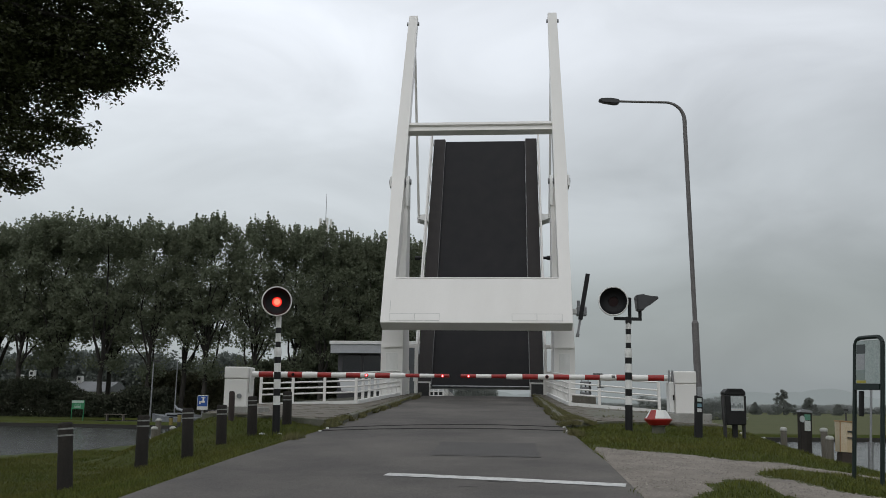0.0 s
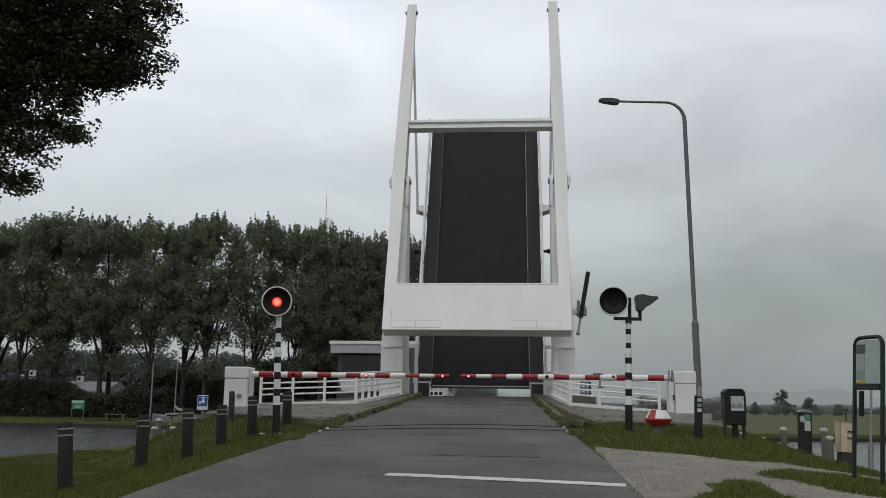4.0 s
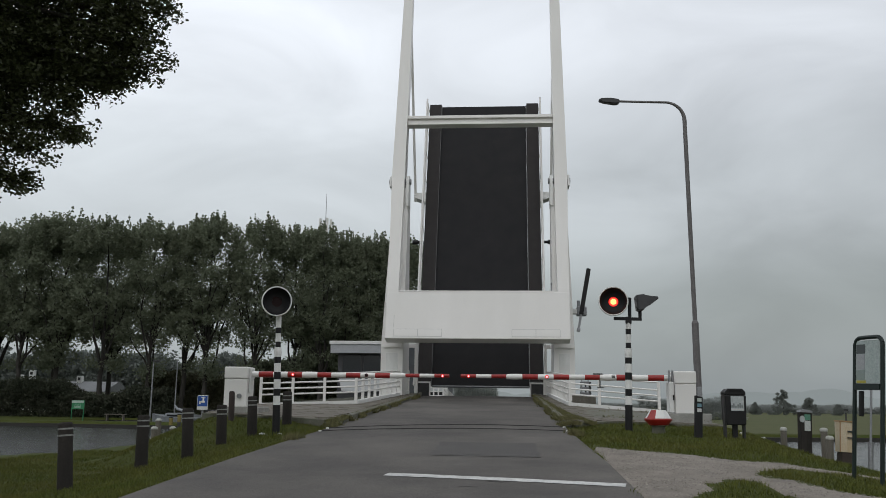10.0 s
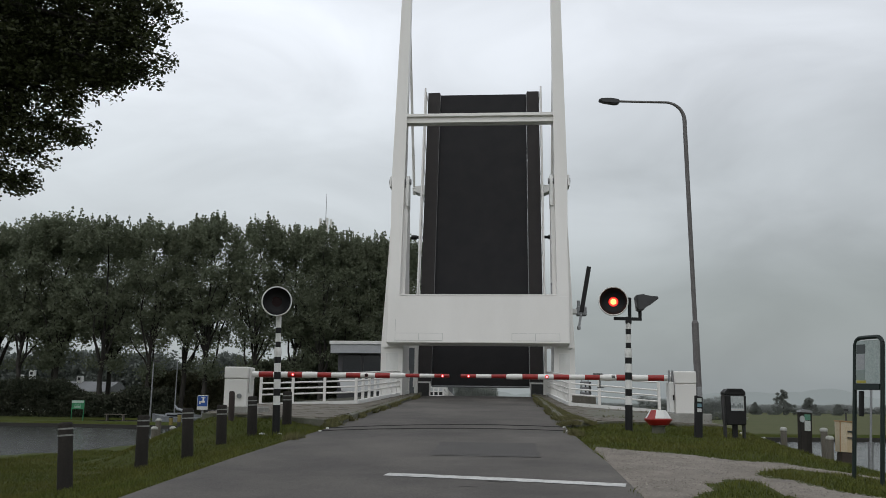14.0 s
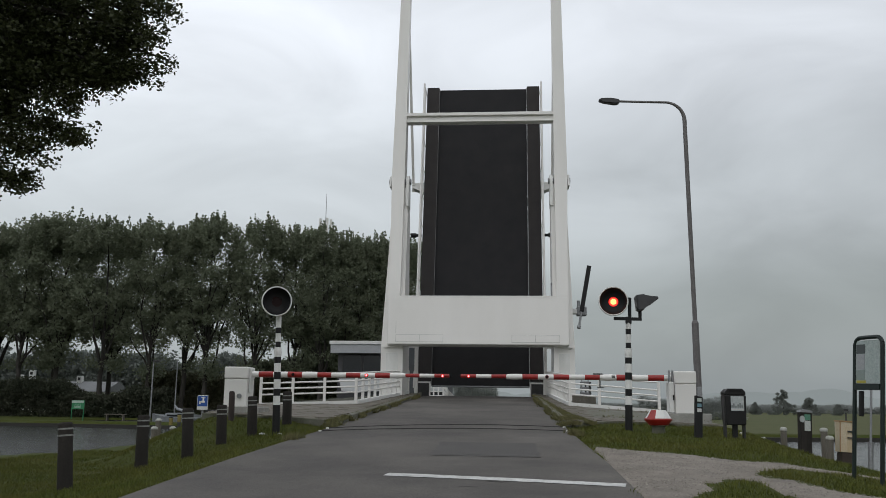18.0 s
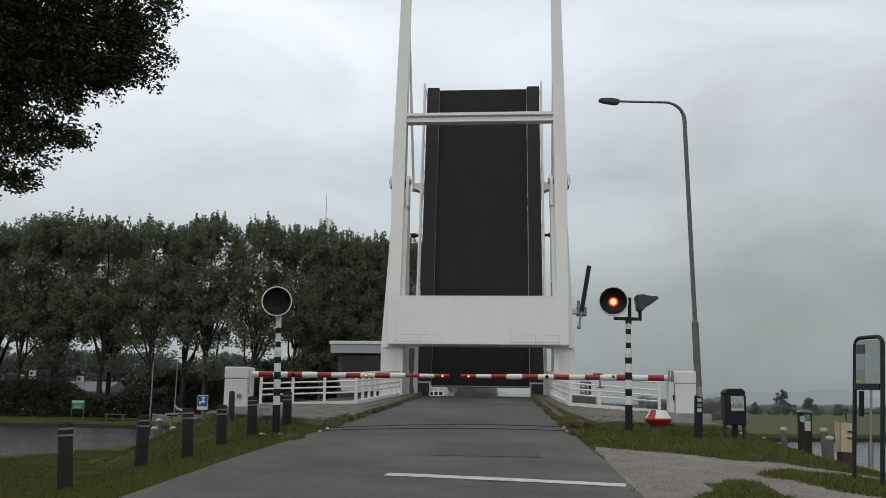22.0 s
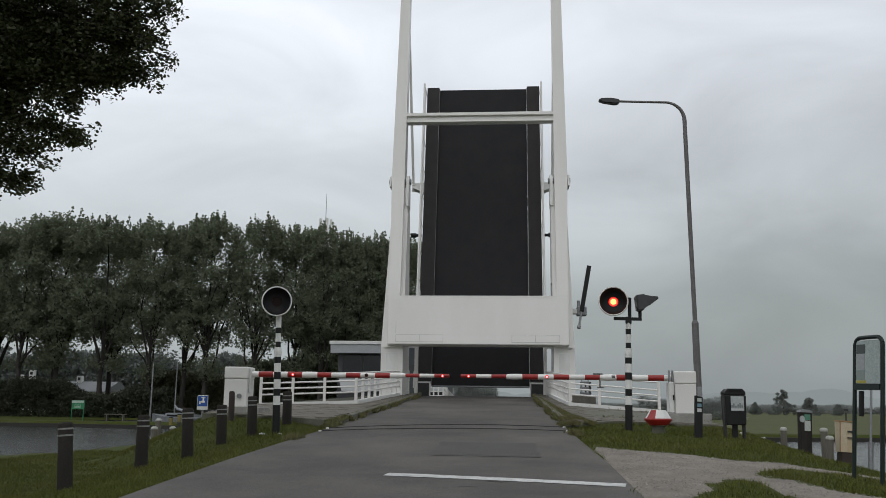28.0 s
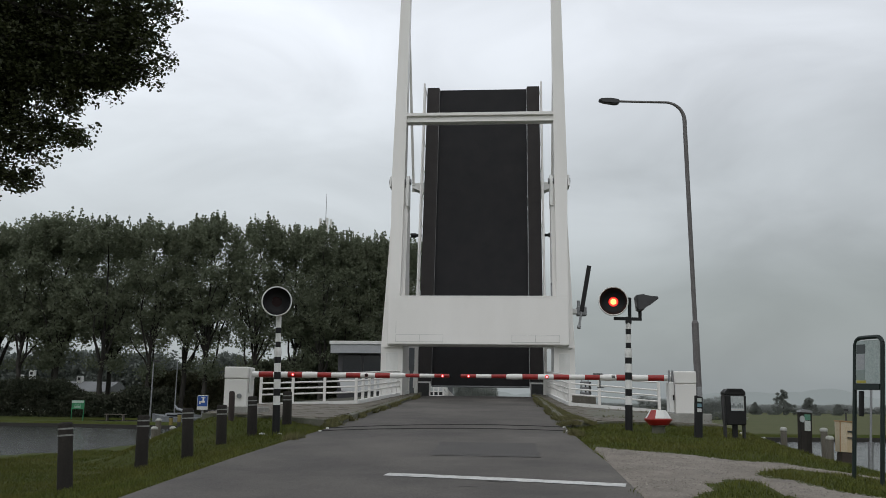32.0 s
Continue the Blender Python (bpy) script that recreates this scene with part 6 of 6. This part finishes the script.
part("lantern", bm, DARKSTEEL, hl)

mst = thing("radio_mast", "slender radio mast with panel antennas behind the trees", "radio mast", pose(-29.8, 140, -0.3))
bm = bm_new()
for k in range(3):
    a = 2 * math.pi * k / 3
    tube(bm, (0.5 * math.cos(a), 0.5 * math.sin(a), 0), (0.28 * math.cos(a), 0.28 * math.sin(a), 31), 0.07, n=6)
part("lattice", bm, STEEL, mst)
bm = bm_new()
tube(bm, (0, 0, 30), (0, 0, 37.0), 0.09, 0.03, n=8)
part("whip", bm, STEEL, mst)
for k in range(4):
    a = 2 * math.pi * k / 4 + 0.5
    bm = bm_new()
    box(bm, 0.95 * math.cos(a) - 0.2, 0.95 * math.cos(a) + 0.2, 0.95 * math.sin(a) - 0.1, 0.95 * math.sin(a) + 0.1, 30.2, 32.6, bev=0.03)
    part("antenna_panel", bm, WHITE_WORN, mst)
    bm = bm_new()
    bar(bm, (0, 0, 31), (0.95 * math.cos(a), 0.95 * math.sin(a), 31), 0.08, 0.08)
    part("antenna_arm", bm, STEEL, mst)

# timber sheeting along the far bank
sheet = thing("bank_sheeting", "dark timber sheeting along the far bank", "sheeting", kind="structure")
for (x0, y0), (x1, y1) in zip(FAR_BANK, FAR_BANK[1:]):
    bm = bm_new()
    bar(bm, (x0, y0 - 0.1, -0.62), (x1, y1 - 0.1, -0.62), 0.2, 0.5)
    part("sheet", bm, mat("wet_dark_timber", (0.03, 0.027, 0.022), (0.02, 0.02, 0.017), 0.8, scale=4, fine=20, bump=0.4, streak=0.3), sheet)
for x, y in ((-31.5, 70), (-26.5, 71)):
    b = thing("bench", "low dark bench on the far bank", "bench", pose(x, y, -0.3), group="bank benches")
    bm = bm_new()
    box(bm, -0.9, 0.9, -0.2, 0.2, 0.42, 0.48)
    part("seat", bm, WOOD, b)
    for s in (-0.7, 0.7):
        bm = bm_new()
        box(bm, s - 0.05, s + 0.05, -0.18, 0.18, -0.1, 0.42)
        part("leg", bm, WOOD, b)

# ---- small things near the gap, litter, creatures ----
for inner, outer, slot in ((-2.70, -2.85, (-3.1, -2.86)), (2.78, 2.89, (3.1, 3.17))):
    g = thing("guide_column", "narrow white steel column with a slot beside the bridge gap", "guide column", group="guide columns")
    bm = bm_new()
    box(bm, min(inner, outer), max(inner, outer), 37.05, 37.28, 1.6, 3.9, bev=0.012)
    part("stile", bm, WHITE, g)
    bm = bm_new()
    box(bm, min(*slot, outer), max(*slot, outer), 37.1, 37.25, 3.72, 3.9, bev=0.01)
    part("header", bm, WHITE, g)
    bm = bm_new()
    box(bm, *slot, 37.14, 37.2, 1.6, 3.71)
    if inner < 0:
        # added panel: the sky showing through the slot is put into its grey-blue colour
        part("pane", bm, mat("sky_grey_panel", (0.16, 0.175, 0.185), (0.11, 0.12, 0.13), 0.2, scale=3, bump=0.0), g, "grey-blue panel standing in for sky seen through the slot")
    else:
        # black strip fills the slot between stile and tower
        part("seal_strip", bm, BLACK, g, "dark strip filling the slot")
fr = thing("cable_frame", "small black steel cable frame behind the railing", "cable frame", pose(4.15, 33, 1.2))
for x in (-0.18, -0.02, 0.14):
    bm = bm_new()
    box(bm, x, x + 0.06, -0.03, 0.03, -1.6, 1.0)
    part("upright", bm, BLACK, fr)
for z in (0.55, 0.75, 0.95):
    bm = bm_new()
    box(bm, -0.2, 0.22, -0.045, -0.03, z, z + 0.05)
    part("cross_bar", bm, BLACK, fr)


def crumple(x, y, z, w, h, label):
    """A crumpled scrap of paper or plastic."""
    bm = bm_new()
    bmesh.ops.create_icosphere(bm, subdivisions=2, radius=0.5)
    for v in bm.verts:
        k = 1 + 0.5 * noise.noise(v.co * 3 + Vector((x * 7, y, 0)))
        v.co = Vector((v.co.x * w * k, v.co.y * w * 0.7 * k, max(-0.1, v.co.z) * h * k))
    ob = part("litter", bm, mat("crumpled_paper", (0.6, 0.6, 0.58), (0.42, 0.42, 0.4), 0.7, bump=0.05))
    ob.location = (x, y, z)
    tagged(ob, label, "litter", "litter on the verge")


crumple(-4.42, 19.5, lie(-4.42, 19.5) + 0.03, 0.15, 0.09, "crumpled white paper scrap beside the post")
crumple(-3.95, 19.3, lie(-3.95, 19.3) + 0.02, 0.09, 0.05, "small pale plastic scrap on the grass")
crumple(-4.25, 19.35, lie(-4.25, 19.35) + 0.02, 0.05, 0.03, "small pale plastic scrap on the grass")

bee = thing("bee", "brown striped bee in flight with blurred wings", "bee", pose(3, 2.4, 1.2))
bm = bm_new()
bmesh.ops.create_uvsphere(bm, u_segments=14, v_segments=10, radius=1.0)
for v in bm.verts:
    k = 1.0 - 0.25 * max(0.0, v.co.x)
    v.co = Vector((v.co.x * 0.0046 + 0.003, v.co.y * 0.0026 * k, v.co.z * 0.0026 * k))
for f in bm.faces:
    f.smooth = True
abd = part("abdomen", bm, mat("bee_brown", (0.16, 0.075, 0.012), (0.07, 0.035, 0.01), 0.6, scale=60, fine=400, bump=0), bee, "amber-brown abdomen")
for k in range(3):
    bm = bm_new()
    x = 0.0015 + k * 0.0022
    tube(bm, (x - 0.0004, 0, 0), (x + 0.0004, 0, 0), 0.00262 - 0.0001 * k, n=14)
    part("stripe", bm, BLACK, abd, "dark stripe")
bm = bm_new()
bmesh.ops.create_uvsphere(bm, u_segments=12, v_segments=8, radius=0.0026)
bmesh.ops.translate(bm, verts=bm.verts, vec=(-0.0035, 0, 0.0002))
part("thorax", bm, mat("bee_dark", (0.035, 0.02, 0.01), (0.02, 0.012, 0.008), 0.8, scale=200, fine=600, bump=0), bee, "dark furry thorax")
bm = bm_new()
bmesh.ops.create_uvsphere(bm, u_segments=10, v_segments=8, radius=0.0017)
bmesh.ops.translate(bm, verts=bm.verts, vec=(-0.0064, 0, -0.0003))
part("head", bm, MATS["bee_dark"], bee)
wing_m = bpy.data.materials.new("bee_wing")
wing_m.use_nodes = True
wb = wing_m.node_tree.nodes["Principled BSDF"]
wb.inputs["Base Color"].default_value = (0.2, 0.19, 0.17, 1)
wb.inputs["Alpha"].default_value = 0.35
for s in (-1, 1):
    bm = bm_new()
    pts = [(-0.002, s * 0.001, 0.002), (-0.004, s * 0.004, 0.006), (-0.001, s * 0.006, 0.0085), (0.002, s * 0.0045, 0.0075), (0.001, s * 0.0015, 0.0025)]
    lo = [bm.verts.new(p) for p in pts]
    hi = [bm.verts.new((p[0], p[1] + 0.00012, p[2])) for p in pts]
    bm.faces.new(lo)
    bm.faces.new(hi[::-1])
    for i in range(5):
        j = (i + 1) % 5
        bm.faces.new((lo[i], lo[j], hi[j], hi[i]))
    part("wing", bm, wing_m, bee, "clear wing")

bird = thing("bird", "small dark swallow in flight", "bird", pose(25.45, 45, 12.69))
bm = bm_new()
bmesh.ops.create_uvsphere(bm, u_segments=12, v_segments=8, radius=1.0)
for v in bm.verts:
    v.co = Vector((v.co.x * 0.09, v.co.y * 0.025, v.co.z * 0.025))
part("body", bm, BLACK, bird)
for s in (-1, 1):
    bm = bm_new()
    prism(bm, [(-0.04, 0.0), (0.03, 0.0), (0.06, s * 0.1), (0.09, s * 0.17), (0.02, s * 0.1)], 0.0, 0.006, "z")
    bmesh.ops.rotate(bm, verts=bm.verts, cent=(0, 0, 0), matrix=Matrix.Rotation(s * 0.6, 3, "X"))
    part("wing", bm, BLACK, bird)
bm = bm_new()
prism(bm, [(0.07, -0.008), (0.07, 0.008), (0.15, 0.03), (0.11, 0.0), (0.15, -0.03)], -0.004, 0.004, "z")
part("tail", bm, BLACK, bird)

lay_tiles()

# ---- movement ----
OPENING = ((0, 0.4647), (1, 0.4478), (2, 0.4293), (3, 0.4098), (4, 0.3900), (5, 0.3701), (6, 0.3503), (7, 0.3308), (8, 0.3114), (9, 0.2921), (10, 0.2729), (11, 0.2540), (12, 0.2354), (13, 0.2176), (14, 0.2010), (15, 0.1867), (16, 0.1756), (17, 0.1697), (18, 0.1690), (25, 0.1690), (32, 0.1690))


TO_RIGHT = (0.87, 2.90, 4.93, 6.95, 9.06, 11.08, 13.10, 15.12, 17.14, 19.17, 21.20, 23.23, 25.26, 27.30, 29.34, 31.36)
TO_LEFT = (1.92, 3.95, 5.96, 8.03, 10.08, 12.10, 14.12, 16.14, 18.16, 20.18, 22.20, 24.22, 26.24, 28.27, 30.30)


BEE_WAY = ((0, 3.4, 2.6, 1.3), (18.8, 3.2, 2.6, 1.28), (19.3, 1.72, 2.4, 1.24), (19.5, 1.337, 1.8, 1.243), (19.6, 1.237, 1.4, 1.26), (19.7, 1.196, 0.9, 1.265), (19.8, 1.153, 0.8, 1.25), (19.9, 1.129, 0.76, 1.241), (20.0, 1.105, 0.72, 1.236), (20.1, 1.078, 0.69, 1.229), (20.2, 1.046, 0.67, 1.218), (20.5, 0.85, 0.6, 1.12), (21.2, -0.6, 0.5, 1.0), (32, -1.2, 0.4, 1.0))
BIRD_WAY = ((0, 25.45, 45, 12.69, 0), (1.0, 16.65, 45, 11.74, 0), (1.3, 13.72, 45, 11.52, 0), (1.5, 11.66, 45, 11.4, 8), (1.7, 9.94, 45, 12.09, 22), (1.9, 8.45, 45, 13.36, 35), (2.0, 7.48, 45, 14.12, 38), (2.2, 5.75, 45, 15.68, 40), (2.4, 3.65, 45, 17.4, 40), (2.5, 2.63, 45, 18.13, 45), (2.6, 1.48, 45, 19.88, 55), (2.7, 0.91, 45, 21.11, 60), (2.8, 0.27, 45, 22.62, 60), (3.0, -1.94, 45, 26.15, 55), (6, -30, 45, 60, 30), (32, -60, 40, 70, 0))


def flash(ob, lit, switches):
    """A lamp insert that turns half round at each switch: lit side out, dark side out."""
    at = ob.location.copy()
    a = 0 if lit else 180
    rows = [(0, pose(*at, 0, 0, a))]
    for s in switches:
        for k, d in enumerate((-0.0667, -0.0333, 0.0, 0.0333)):
            rows.append((s + d, pose(*at, 0, 0, a + 60 * k)))
        a += 180
    rows.append((32, pose(*at, 0, 0, a)))
    walk(ob, rows)


def motions():
    both = sorted(TO_RIGHT + TO_LEFT)
    for ob, side in SIGNALS:
        flash(ob, side == 0, both)
    boom_switch = [t for k in range(15) for t in (0.6 + 2.225 * k, 1.74 + 2.225 * k) if t < 31.9]
    for ob, kind in BOOM_LAMPS:
        flash(ob, kind == 2, boom_switch)
    walk(bee, [(t, pose(x, y, h, 0, -8, 12)) for t, x, y, h in BEE_WAY])
    walk(bird, [(t, pose(x, y, h, 0, tilt, 0)) for t, x, y, h, tilt in BIRD_WAY])
    for ob, at, k in SPRAYS:
        rows = []
        for i in range(33):
            w = 0.45 * math.sin(i * 1.9 + k * 1.3) + 0.3 * math.sin(i * 0.83 + k)
            rows.append((i, pose(*at, 0.5 * w, 0.9 * w, 0.6 * w)))
        walk(ob, rows)
    walk(leaf, [(t, pose(0, DECK_Y, DECK_Z, -math.degrees(a))) for t, a in OPENING])
    walk(beam, [(t, pose(0, PIV_Y, PIV_Z, -math.degrees(a - 0.08))) for t, a in OPENING])
    for s, h in hangers:
        rows = []
        for t, a in OPENING:
            p = Vector((s * 3.36, DECK_Y + LUG_L * math.sin(a) + 0.3 * math.cos(a), DECK_Z + LUG_L * math.cos(a) - 0.3 * math.sin(a)))
            q = Vector((s * 3.36, PIV_Y + TIP_L * math.sin(a - 0.08), PIV_Z + TIP_L * math.cos(a - 0.08)))
            d = q - p
            rows.append((t, pose(*p, -math.degrees(math.atan2(d.y, d.z)))))
        walk(h, rows)
    rows = []
    for t, a in OPENING:
        k = (0.4647 - a) / (0.4647 - 0.169) * 0.34
        rows.append((t, pose(4.06 + 0.18 * k, 35.2, 4.08 + k, 0, 10.2, 0)))
    walk(rack, rows)


motions()
